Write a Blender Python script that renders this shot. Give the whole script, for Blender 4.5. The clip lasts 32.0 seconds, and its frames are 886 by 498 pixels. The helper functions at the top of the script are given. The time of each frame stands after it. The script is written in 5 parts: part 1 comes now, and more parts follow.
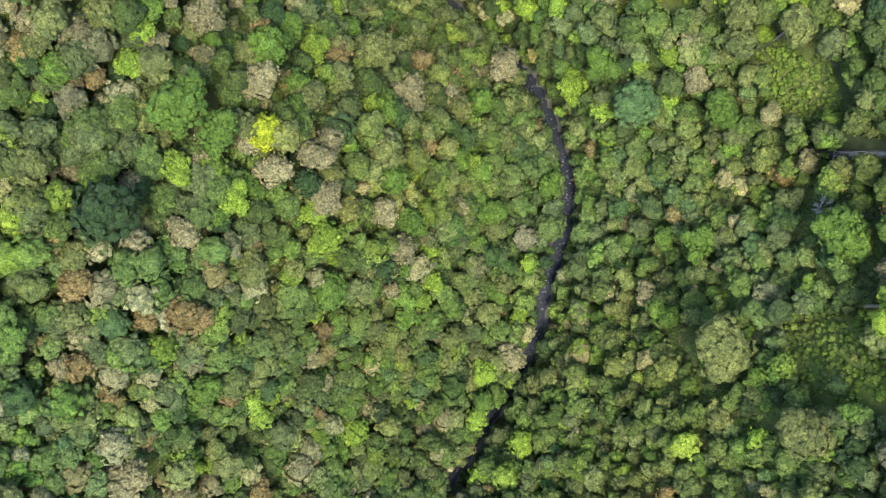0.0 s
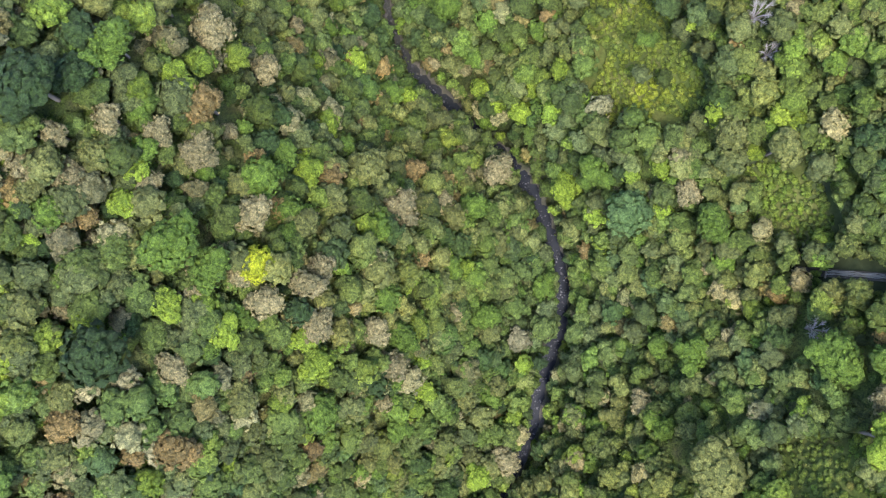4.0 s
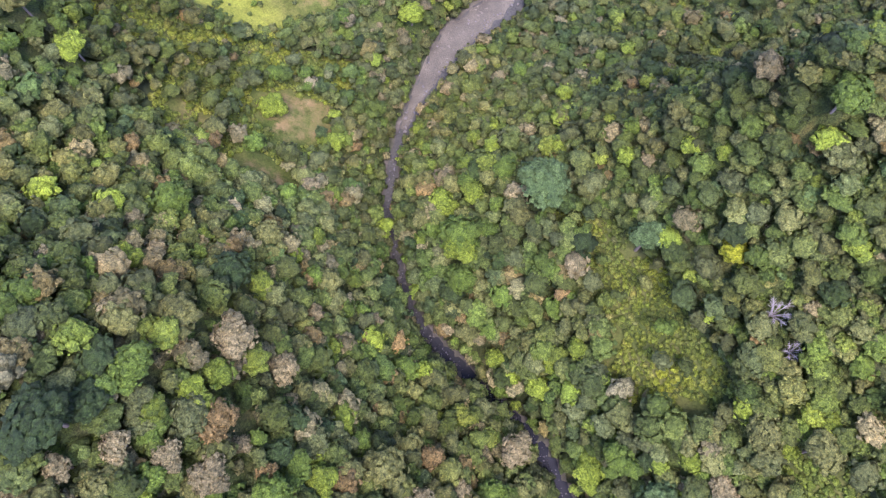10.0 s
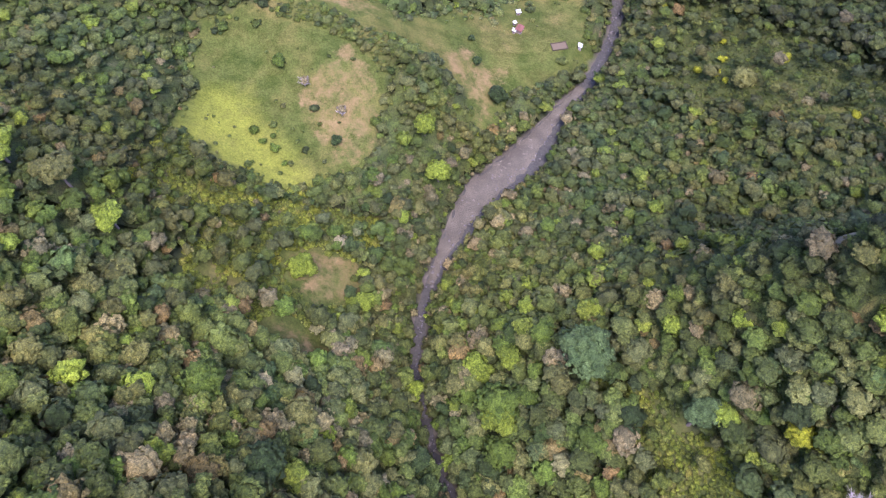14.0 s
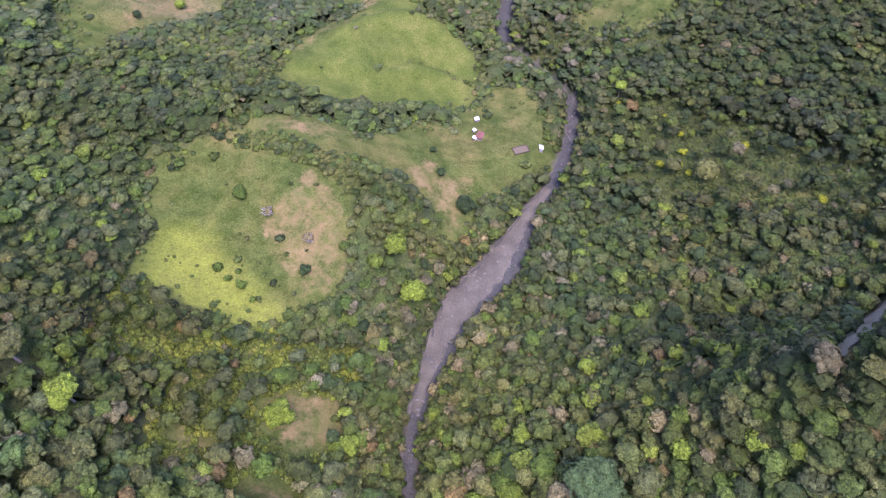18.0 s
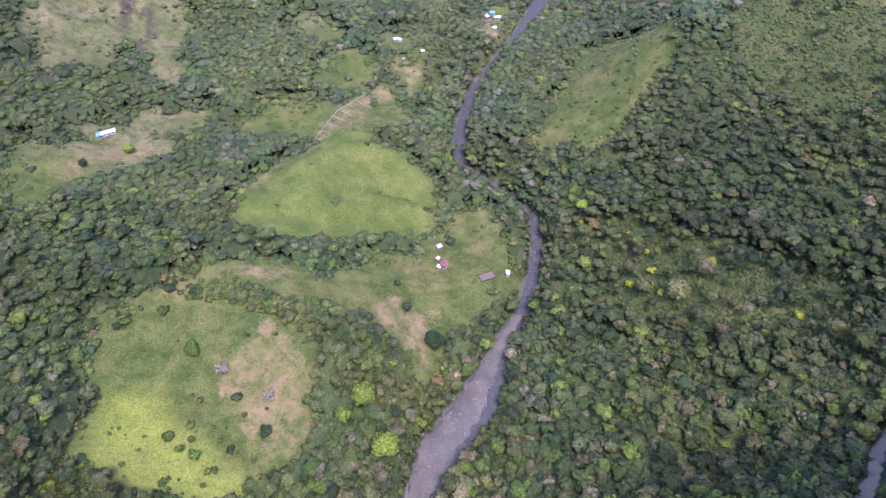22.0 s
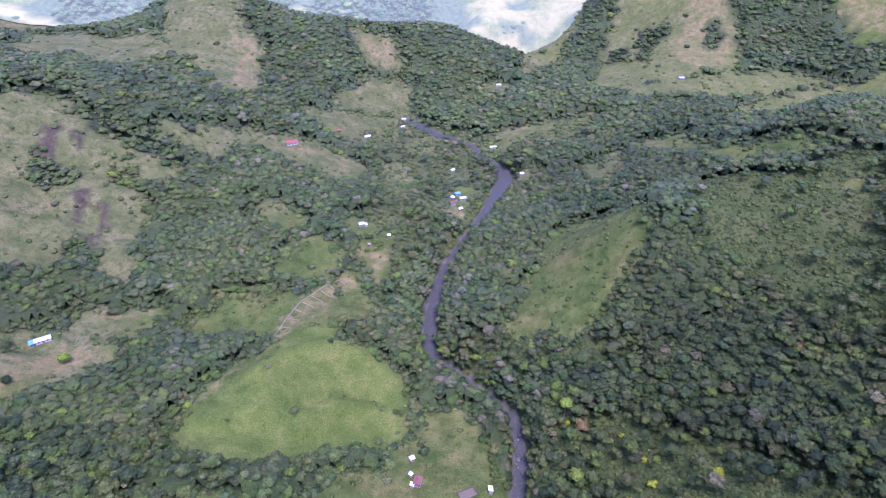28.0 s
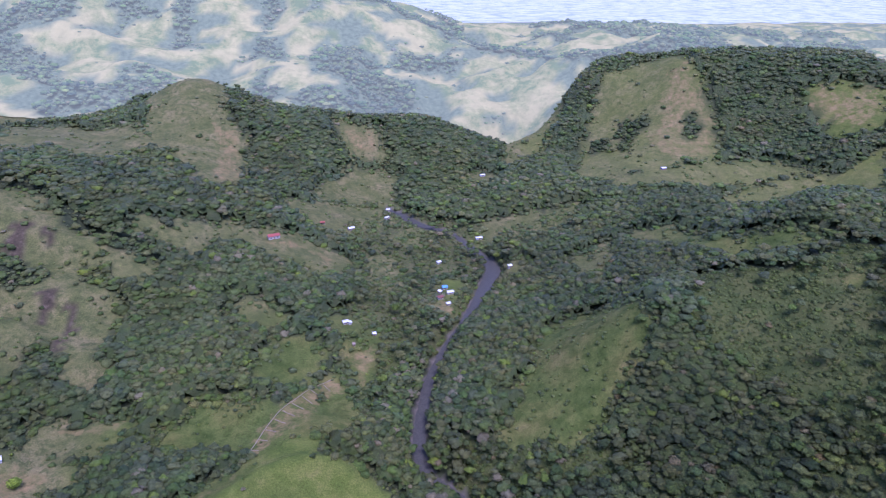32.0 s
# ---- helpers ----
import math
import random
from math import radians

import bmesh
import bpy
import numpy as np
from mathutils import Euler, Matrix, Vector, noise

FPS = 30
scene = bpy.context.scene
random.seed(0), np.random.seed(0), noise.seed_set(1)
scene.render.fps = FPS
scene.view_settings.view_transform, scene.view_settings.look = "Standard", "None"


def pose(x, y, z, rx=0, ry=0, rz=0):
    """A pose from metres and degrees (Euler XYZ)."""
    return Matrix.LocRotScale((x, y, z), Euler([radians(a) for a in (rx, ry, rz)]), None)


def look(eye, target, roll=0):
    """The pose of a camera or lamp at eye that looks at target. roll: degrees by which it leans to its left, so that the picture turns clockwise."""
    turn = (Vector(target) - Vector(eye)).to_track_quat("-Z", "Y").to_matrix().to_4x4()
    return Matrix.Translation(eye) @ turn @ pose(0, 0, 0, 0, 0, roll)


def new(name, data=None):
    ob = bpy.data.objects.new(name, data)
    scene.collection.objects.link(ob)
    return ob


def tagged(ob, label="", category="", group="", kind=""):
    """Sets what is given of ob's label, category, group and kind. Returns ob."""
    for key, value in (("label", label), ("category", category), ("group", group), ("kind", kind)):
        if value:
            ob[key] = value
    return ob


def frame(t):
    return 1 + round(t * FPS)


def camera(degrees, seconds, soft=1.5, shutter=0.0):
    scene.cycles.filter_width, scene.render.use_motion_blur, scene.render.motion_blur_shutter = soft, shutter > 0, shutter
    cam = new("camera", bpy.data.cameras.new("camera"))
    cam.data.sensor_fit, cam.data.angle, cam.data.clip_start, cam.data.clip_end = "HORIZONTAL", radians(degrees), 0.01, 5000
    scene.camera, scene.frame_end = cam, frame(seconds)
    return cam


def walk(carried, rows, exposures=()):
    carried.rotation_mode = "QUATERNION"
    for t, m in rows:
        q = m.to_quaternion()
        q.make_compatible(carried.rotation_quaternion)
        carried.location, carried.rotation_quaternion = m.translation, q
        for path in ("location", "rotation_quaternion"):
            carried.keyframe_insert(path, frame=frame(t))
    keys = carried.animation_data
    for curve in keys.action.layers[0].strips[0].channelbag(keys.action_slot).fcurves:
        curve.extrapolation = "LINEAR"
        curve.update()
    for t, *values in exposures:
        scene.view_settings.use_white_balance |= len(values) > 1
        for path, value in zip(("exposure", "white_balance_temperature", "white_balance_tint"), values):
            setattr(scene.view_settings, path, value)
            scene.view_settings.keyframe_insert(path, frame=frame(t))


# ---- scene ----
# The drone's level flight: it looks straight down at first and lifts its gaze to the mountains.
cam = camera(68.3, 32.0, 1.25)
METRES, EYE, TILT, LEAN, TURN = 200.0, 200.0, -90.0, 0.0, 0.0
ROWS = [
    (0.0, 0.0, 0.0, 0.0, 0.0, 0.0, -0.0),
    (0.5, 0.002, -0.0003, 0.017, -0.01, -0.03, -0.02),
    (1.0, 0.0034, -0.0007, 0.0334, -0.04, -0.01, -0.02),
    (1.5, 0.0043, -0.001, 0.0504, -0.07, 0.11, -0.05),
    (2.0, 0.0067, -0.0015, 0.0673, -0.02, 0.41, -0.07),
    (2.5, 0.008, -0.0018, 0.0841, -0.02, 0.72, -0.1),
    (3.0, 0.0091, -0.0022, 0.1007, -0.01, 1.04, -0.14),
    (3.5, 0.0095, -0.0022, 0.1178, -0.03, 1.61, -0.17),
    (5.5, 0.0158, -0.0036, 0.1828, 0.04, 6.06, -0.31),
    (6.0, 0.0143, -0.0036, 0.1979, -0.07, 7.24, -0.32),
    (6.5, 0.013, -0.0037, 0.2128, -0.11, 8.48, -0.36),
    (7.0, 0.0095, -0.0035, 0.2276, -0.21, 9.77, -0.37),
    (7.5, 0.0054, -0.0035, 0.2417, -0.28, 11.06, -0.4),
    (8.0, 0.0, -0.0034, 0.2548, -0.36, 12.43, -0.41),
    (8.5, -0.0071, -0.0032, 0.2679, -0.48, 13.91, -0.44),
    (9.0, -0.0143, -0.0029, 0.2808, -0.55, 15.43, -0.46),
    (9.5, -0.0225, -0.0026, 0.293, -0.64, 16.93, -0.49),
    (10.0, -0.0312, -0.002, 0.3055, -0.7, 18.35, -0.51),
    (10.5, -0.0414, -0.0014, 0.3171, -0.81, 19.79, -0.55),
    (11.0, -0.0519, -0.0007, 0.3287, -0.91, 21.17, -0.58),
    (11.5, -0.0615, -0.0004, 0.341, -0.95, 22.48, -0.64),
    (12.0, -0.0725, 0.0003, 0.3523, -1.0, 23.75, -0.65),
    (12.5, -0.0826, 0.0008, 0.3641, -1.0, 24.99, -0.65),
    (13.0, -0.0904, 0.0008, 0.3776, -0.95, 26.16, -0.65),
    (13.5, -0.0981, 0.0009, 0.3903, -0.93, 27.4, -0.44),
    (14.0, -0.1047, 0.001, 0.4036, -0.9, 28.64, -0.27),
    (14.5, -0.1092, 0.0006, 0.4178, -0.84, 29.85, -0.04),
    (15.0, -0.1137, 0.0006, 0.4319, -0.8, 31.11, 0.34),
    (15.5, -0.1177, 0.0006, 0.4459, -0.78, 32.36, 0.76),
    (17.5, -0.1216, 0.0012, 0.5013, -0.49, 35.15, 4.63),
    (18.0, -0.1215, 0.0003, 0.5168, -0.44, 35.59, 5.68),
    (18.5, -0.121, -0.0008, 0.5323, -0.4, 36.07, 6.73),
    (19.0, -0.1211, -0.0014, 0.5473, -0.39, 36.83, 7.74),
    (19.5, -0.1201, -0.0023, 0.5633, -0.37, 37.84, 8.33),
    (20.0, -0.1192, -0.0026, 0.5789, -0.38, 39.09, 8.79),
    (20.5, -0.1186, -0.0033, 0.5951, -0.41, 40.31, 9.27),
    (21.0, -0.1159, -0.0036, 0.6106, -0.39, 41.57, 9.72),
    (21.5, -0.115, -0.0039, 0.626, -0.42, 42.82, 10.17),
    (22.0, -0.1132, -0.0041, 0.6419, -0.44, 44.08, 10.62),
    (22.5, -0.1107, -0.0049, 0.6581, -0.45, 45.29, 11.04),
    (23.0, -0.1086, -0.0049, 0.6736, -0.46, 46.6, 11.44),
    (23.5, -0.1062, -0.0053, 0.6901, -0.48, 47.94, 11.83),
    (24.0, -0.1037, -0.0057, 0.7062, -0.52, 49.26, 12.19),
    (24.5, -0.1014, -0.0058, 0.7225, -0.55, 50.56, 12.56),
    (25.0, -0.0994, -0.006, 0.7387, -0.6, 51.76, 12.95),
    (25.5, -0.095, -0.0068, 0.7553, -0.57, 52.91, 13.3),
    (27.5, -0.0827, -0.008, 0.82, -0.72, 56.61, 13.82),
    (28.0, -0.079, -0.0083, 0.8366, -0.74, 57.4, 13.91),
    (28.5, -0.0756, -0.0082, 0.8529, -0.77, 58.26, 13.99),
    (29.0, -0.0717, -0.0084, 0.8697, -0.78, 59.11, 14.05),
    (29.5, -0.0689, -0.0088, 0.8861, -0.82, 59.97, 14.12),
    (30.0, -0.0663, -0.0096, 0.9024, -0.84, 60.82, 14.21),
    (30.5, -0.0663, -0.0099, 0.9172, -0.89, 61.73, 14.47),
    (31.0, -0.0691, -0.0102, 0.9302, -0.96, 62.65, 14.79),
    (31.5, -0.0735, -0.0107, 0.9421, -1.02, 63.55, 15.17),
    (32.0, -0.0802, -0.0113, 0.9526, -1.1, 64.43, 15.7),
]
EXPOSURES = [(0, 2.75, 6200, 4), (6, 2.75, 5800, 24), (9, 2.75, 5700, 38), (13, 2.55, 5700, 44), (19, 2.5, 5450, 50), (25, 2.45, 5000, 54), (28, 2.3, 4900, 56), (30, 2.12, 4900, 55), (32, 1.72, 4930, 53)]
walk(cam, [(t, pose(0, 0, EYE, TILT, LEAN, TURN) @ pose(METRES * x, METRES * y, METRES * z, 90 + pitch, roll, yaw)) for t, x, y, z, yaw, pitch, roll in ROWS], EXPOSURES)

# ---- light ----
SUN_FROM = Vector((0.05, -0.45, 1.0)).normalized()
world = bpy.data.worlds.new("sky")
scene.world = world
world.use_nodes = True
sky = world.node_tree.nodes.new("ShaderNodeTexSky")
sky.sky_type, sky.sun_disc = "NISHITA", False
sky.sun_elevation = math.asin(SUN_FROM.z)
sky.sun_rotation = math.atan2(SUN_FROM.x, SUN_FROM.y)
backdrop = world.node_tree.nodes["Background"]
world.node_tree.links.new(sky.outputs[0], backdrop.inputs[0])
backdrop.inputs[1].default_value = 0.115
sun = new("sun", bpy.data.lights.new("sun", "SUN"))
sun.data.energy, sun.data.angle, sun.data.color = 1.5, radians(26), (1.0, 0.94, 0.84)
sun.matrix_world = look(SUN_FROM * 3000, (0, 0, 0))


# ---- materials ----
class Nodes:
    """A small helper to lay out one procedural material."""

    def __init__(self, name, rough=0.8, spec=0.2):
        self.mat = bpy.data.materials.new(name)
        self.mat.use_nodes = True
        self.tree = self.mat.node_tree
        self.bsdf = self.tree.nodes["Principled BSDF"]
        self.bsdf.inputs["Roughness"].default_value = rough
        self.bsdf.inputs["Specular IOR Level"].default_value = spec
        self.where = self.add("ShaderNodeNewGeometry").outputs["Position"]

    def add(self, kind, **settings):
        node = self.tree.nodes.new(kind)
        for key, value in settings.items():
            node.inputs[key].default_value = value
        return node

    def link(self, a, b):
        self.tree.links.new(a, b)

    def noise(self, scale, detail=4.0, rough=0.6, where=None):
        node = self.add("ShaderNodeTexNoise", Scale=scale, Detail=detail, Roughness=rough)
        self.link(where or self.where, node.inputs["Vector"])
        return node.outputs["Fac"]

    def cells(self, scale, out="Distance"):
        node = self.add("ShaderNodeTexVoronoi", Scale=scale)
        self.link(self.where, node.inputs["Vector"])
        return node.outputs[out]

    def ramp(self, fac, stops):
        node = self.add("ShaderNodeValToRGB")
        while len(node.color_ramp.elements) < len(stops):
            node.color_ramp.elements.new(0.5)
        for e, (at, c) in zip(node.color_ramp.elements, stops):
            e.position, e.color = at, (*c, 1)
        self.link(fac, node.inputs[0])
        return node.outputs[0]

    def mix(self, fac, a, b, mode="MIX"):
        node = self.add("ShaderNodeMix")
        node.data_type, node.blend_type = "RGBA", mode
        for slot, v in ((0, fac), (6, a), (7, b)):
            if isinstance(v, (int, float)):
                node.inputs[slot].default_value = v
            elif isinstance(v, tuple):
                node.inputs[slot].default_value = (*v, 1)
            else:
                self.link(v, node.inputs[slot])
        return node.outputs[2]

    def scalar(self, op, a, b=0.0):
        node = self.add("ShaderNodeMath")
        node.operation = op
        for slot, v in ((0, a), (1, b)):
            if isinstance(v, (int, float)):
                node.inputs[slot].default_value = v
            else:
                self.link(v, node.inputs[slot])
        return node.outputs[0]

    def attribute(self, name, out="Fac"):
        node = self.add("ShaderNodeAttribute")
        node.attribute_name = name
        return node.outputs[out]

    def done(self, colour, height=None, strength=0.4, distance=0.3):
        if isinstance(colour, tuple):
            self.bsdf.inputs["Base Color"].default_value = (*colour, 1)
        else:
            self.link(colour, self.bsdf.inputs["Base Color"])
        if height is not None:
            bump = self.add("ShaderNodeBump", Strength=strength, Distance=distance)
            self.link(height, bump.inputs["Height"])
            self.link(bump.outputs[0], self.bsdf.inputs["Normal"])
        return self.mat


def plain(name, colour, rough=0.7, spec=0.3, grain=1.5, vary=0.25):
    """A painted, wooden or stony surface with stains at two scales."""
    n = Nodes(name, rough, spec)
    c = n.mix(n.noise(grain, 5), tuple(v * (1 - vary) for v in colour), tuple(min(1, v * (1 + vary)) for v in colour))
    c = n.mix(n.scalar("MULTIPLY", n.noise(grain * 9, 3), 0.35), c, tuple(v * 0.6 for v in colour))
    return n.done(c, n.noise(grain * 12, 3), 0.2, 0.03)


def leafy(name, colour=None, spread=0.35, depth=1.0):
    """Foliage: a base colour per tree, varied from tree to tree and from leaf clump to leaf clump, with the shade of
    leaf gaps put into the colour; depth: how far leaves and gaps differ.
    """
    n = Nodes(name, 0.55, 0.25)

    def scaled(c, r, g, b):
        return n.mix(1.0, c, (1 + (r - 1) * depth, 1 + (g - 1) * depth, 1 + (b - 1) * depth), "MULTIPLY")

    if colour is None:
        base = n.attribute("leaf", "Color")
    else:
        pick = n.add("ShaderNodeObjectInfo").outputs["Random"]
        base = n.mix(pick, tuple(v * (1 - spread) for v in colour), tuple(v * (1 + spread * 0.6) for v in colour))
    isle = n.add("ShaderNodeNewGeometry").outputs["Random Per Island"]
    base = n.mix(isle, scaled(base, 0.62, 0.66, 0.60), scaled(base, 1.36, 1.32, 1.24))
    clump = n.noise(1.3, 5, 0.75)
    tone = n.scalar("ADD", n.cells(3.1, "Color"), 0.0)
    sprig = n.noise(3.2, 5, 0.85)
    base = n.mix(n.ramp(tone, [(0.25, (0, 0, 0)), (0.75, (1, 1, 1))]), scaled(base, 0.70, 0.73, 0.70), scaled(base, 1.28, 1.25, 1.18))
    # Gap shade put into the colour, in the hollows of the bump.
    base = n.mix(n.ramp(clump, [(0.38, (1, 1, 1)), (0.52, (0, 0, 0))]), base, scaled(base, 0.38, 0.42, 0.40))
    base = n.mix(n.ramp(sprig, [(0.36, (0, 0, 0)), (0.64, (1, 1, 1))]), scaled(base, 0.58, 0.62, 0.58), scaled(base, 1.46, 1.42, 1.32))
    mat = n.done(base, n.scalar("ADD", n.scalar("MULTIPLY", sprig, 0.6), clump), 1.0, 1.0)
    glow = n.add("ShaderNodeBsdfTranslucent")
    n.link(base, glow.inputs["Color"])
    both = n.add("ShaderNodeMixShader", Fac=0.22)
    n.link(n.bsdf.outputs[0], both.inputs[1])
    n.link(glow.outputs[0], both.inputs[2])
    n.link(both.outputs[0], n.tree.nodes["Material Output"].inputs[0])
    return mat


def ground_material():
    n = Nodes("ground", 0.95, 0.1)
    # Forest floor, coloured as dark as the shadows between the crowns.
    shaded_litter = n.ramp(n.noise(0.35, 6), [(0.3, (0.018, 0.024, 0.010)), (0.7, (0.040, 0.048, 0.020))])
    green = n.ramp(n.noise(0.03, 8, 0.65), [(0.30, (0.044, 0.062, 0.014)), (0.46, (0.070, 0.084, 0.019)), (0.60, (0.102, 0.097, 0.027)), (0.74, (0.145, 0.113, 0.044))])
    green = n.mix(n.ramp(n.noise(0.11, 6, 0.7), [(0.42, (0, 0, 0)), (0.60, (1, 1, 1))]), green, n.mix(1.0, green, (0.56, 0.66, 0.54), "MULTIPLY"))
    tan = n.ramp(n.noise(0.045, 7, 0.7), [(0.34, (0.060, 0.068, 0.020)), (0.50, (0.098, 0.094, 0.033)), (0.66, (0.150, 0.122, 0.056))])
    tan = n.mix(n.ramp(n.noise(0.19, 6, 0.72), [(0.46, (0, 0, 0)), (0.60, (0.85, 0.85, 0.85))]), tan, (0.046, 0.056, 0.018))
    green = n.mix(n.scalar("MULTIPLY", n.attribute("dry"), 0.9), green, tan)
    # The fresh mask: yellow-green grass with the western sun patch painted in.
    green = n.mix(n.scalar("MULTIPLY", n.attribute("fresh"), n.ramp(n.noise(0.15, 6, 0.7), [(0.3, (0.4, 0.4, 0.4)), (0.6, (1, 1, 1))])), green, (0.150, 0.165, 0.024))
    green = n.mix(n.scalar("MULTIPLY", n.attribute("lush"), 0.85), green, n.ramp(n.noise(0.07, 7, 0.7), [(0.36, (0.048, 0.070, 0.011)), (0.50, (0.074, 0.094, 0.016)), (0.60, (0.100, 0.112, 0.023)), (0.70, (0.132, 0.122, 0.036))]))
    rough = n.ramp(n.noise(1.1, 6, 0.75), [(0.36, (0, 0, 0)), (0.64, (1, 1, 1))])
    green = n.mix(rough, n.mix(1.0, green, (0.62, 0.66, 0.58), "MULTIPLY"), n.mix(1.0, green, (1.32, 1.30, 1.22), "MULTIPLY"))
    earth = n.ramp(n.noise(0.10, 8, 0.7), [(0.36, (0.105, 0.098, 0.032)), (0.50, (0.158, 0.114, 0.046)), (0.62, (0.200, 0.140, 0.062)), (0.76, (0.260, 0.205, 0.110))])
    earth = n.mix(n.noise(0.6, 5, 0.7), n.mix(1.0, earth, (0.75, 0.75, 0.72), "MULTIPLY"), n.mix(1.0, earth, (1.2, 1.2, 1.2), "MULTIPLY"))
    stone = n.ramp(n.noise(0.2, 8, 0.7), [(0.3, (0.050, 0.044, 0.034)), (0.7, (0.135, 0.118, 0.092))])
    c = n.mix(n.attribute("grass"), shaded_litter, green)
    bare = n.scalar("ADD", n.scalar("MULTIPLY", n.attribute("soil"), 0.75), n.scalar("MULTIPLY", n.scalar("SUBTRACT", n.noise(0.13, 8, 0.8), 0.56), 2.6))
    c = n.mix(n.ramp(bare, [(0.38, (0, 0, 0)), (0.80, (0.9, 0.9, 0.9))]), c, earth)
    slip = n.ramp(n.noise(0.25, 7, 0.75), [(0.3, (0.022, 0.019, 0.011)), (0.52, (0.052, 0.040, 0.022)), (0.72, (0.115, 0.088, 0.055))])
    c = n.mix(n.attribute("scar"), c, slip)
    c = n.mix(n.attribute("rock"), c, stone)
    return n.done(c, n.noise(0.8, 6, 0.7), 0.6, 0.8)


GROUND = ground_material()
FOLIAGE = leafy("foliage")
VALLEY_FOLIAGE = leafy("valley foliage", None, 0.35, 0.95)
# Far leaves lose contrast in the colour itself, as haze would flatten them.
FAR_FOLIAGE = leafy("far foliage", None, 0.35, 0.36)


def hazy(name, colour, haze_glow):
    """The far distance, its bright haze put in as a pale glow of the surfaces themselves."""
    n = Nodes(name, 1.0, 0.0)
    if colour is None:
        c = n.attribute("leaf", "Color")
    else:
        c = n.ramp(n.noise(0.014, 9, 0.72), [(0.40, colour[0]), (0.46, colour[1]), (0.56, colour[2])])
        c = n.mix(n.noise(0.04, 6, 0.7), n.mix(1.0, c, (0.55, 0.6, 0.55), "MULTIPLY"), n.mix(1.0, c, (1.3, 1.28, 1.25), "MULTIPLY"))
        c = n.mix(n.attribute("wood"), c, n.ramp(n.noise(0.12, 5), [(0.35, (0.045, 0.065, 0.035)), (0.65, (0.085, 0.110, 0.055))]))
    # Haze as emission: the surface glows though it is no lamp.
    n.bsdf.inputs["Emission Color"].default_value = (*haze_glow, 1)
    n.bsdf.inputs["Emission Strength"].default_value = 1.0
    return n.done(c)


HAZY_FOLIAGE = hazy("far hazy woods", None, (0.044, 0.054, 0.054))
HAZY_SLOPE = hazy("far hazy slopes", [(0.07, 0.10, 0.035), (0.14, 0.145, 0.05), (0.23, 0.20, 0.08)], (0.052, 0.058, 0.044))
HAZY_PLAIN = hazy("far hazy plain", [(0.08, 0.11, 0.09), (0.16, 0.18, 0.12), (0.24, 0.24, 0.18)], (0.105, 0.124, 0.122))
BARK = plain("bark", (0.17, 0.14, 0.11), 0.9, 0.1, 0.8)
PALE_BARK = plain("pale bark", (0.30, 0.27, 0.235), 0.9, 0.1, 0.8)
SPECIES = {
    "yellow": (0.36, 0.385, 0.020),
    "lime": (0.215, 0.290, 0.032),
    "bright": (0.120, 0.185, 0.028),
    "dark": (0.046, 0.078, 0.024),
    "pale": (0.290, 0.245, 0.130),
    "rust": (0.250, 0.175, 0.070),
    "olive": (0.172, 0.180, 0.056),
    "sea": (0.100, 0.160, 0.058),
    "green": (0.112, 0.150, 0.034),
    "grey": (0.128, 0.150, 0.055),
}
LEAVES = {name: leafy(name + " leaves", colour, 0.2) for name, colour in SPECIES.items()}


# ---- landform ----
# Each row: x, y and rise in metres of a rounded hill; the lists differ in the hills' breadth.
MOUNTAINS = [(-270, -300, 70), (160, -300, 49), (-485, 87, 76), (-55, 87, -25), (375, 87, 89), (-700, 474, 67), (-270, 474, 20), (160, 474, -50), (590, 474, 66), (-485, 861, 56), (-55, 861, 11), (375, 861, -39), (805, 861, 84), (-270, 1248, 25), (160, 1248, -1), (590, 1248, 45), (-485, 1635, 32), (-55, 1635, 55), (375, 1635, -5), (805, 1635, 60)]
FAR_RANGE = [(0, 1880, 122), (280, 1850, 62), (-400, 1850, 117), (-180, 1500, -50), (60, 1480, -12), (560, 1500, -38), (300, 1300, -65), (560, 1780, -15), (-330, 1280, -7)]
HILLS_A = [(-160, -120, 21), (10, -120, -72), (180, -120, 10), (-245, 33, 30), (-75, 33, -9), (95, 33, -22), (265, 33, 31), (-330, 186, 9), (-160, 186, 2), (10, 186, -31), (180, 186, 14), (350, 186, 16), (-245, 339, -1), (-75, 339, -9), (95, 339, -29), (265, 339, -11), (435, 339, 7), (-330, 492, 3), (-160, 492, -18), (10, 492, -18), (180, 492, 10)]
HILLS_B = [(-300, 1190, -29), (350, 492, 39), (520, 492, 8), (-245, 645, -6), (-75, 645, 22), (95, 645, -20), (265, 645, 3), (435, 645, -18), (605, 645, -18), (-330, 798, 17), (-160, 798, 5), (10, 798, 3), (180, 798, -25), (350, 798, 20), (520, 798, -28), (-245, 951, -22), (-75, 951, 24), (95, 951, -20), (265, 951, 17), (435, 951, -36), (605, 951, 19)]
RIDGES = [(-108, 1110, 17), (-170, 1240, -28), (-250, 1010, 5), (-73, 850, -3), (-20, 1075, 37), (150, 1090, 24), (280, 1085, 20), (-150, 940, -5), (557, 985, 51), (660, 960, 4), (710, 880, 28), (640, 800, 10), (500, 1130, 36), (400, 1080, -39), (470, 850, 26), (560, 850, -23), (390, 560, 7), (330, 460, -3), (390, 640, -1), (-160, 640, -33), (-200, 700, 11), (-105, 800, -2), (0, 900, -2), (100, 950, -12)]
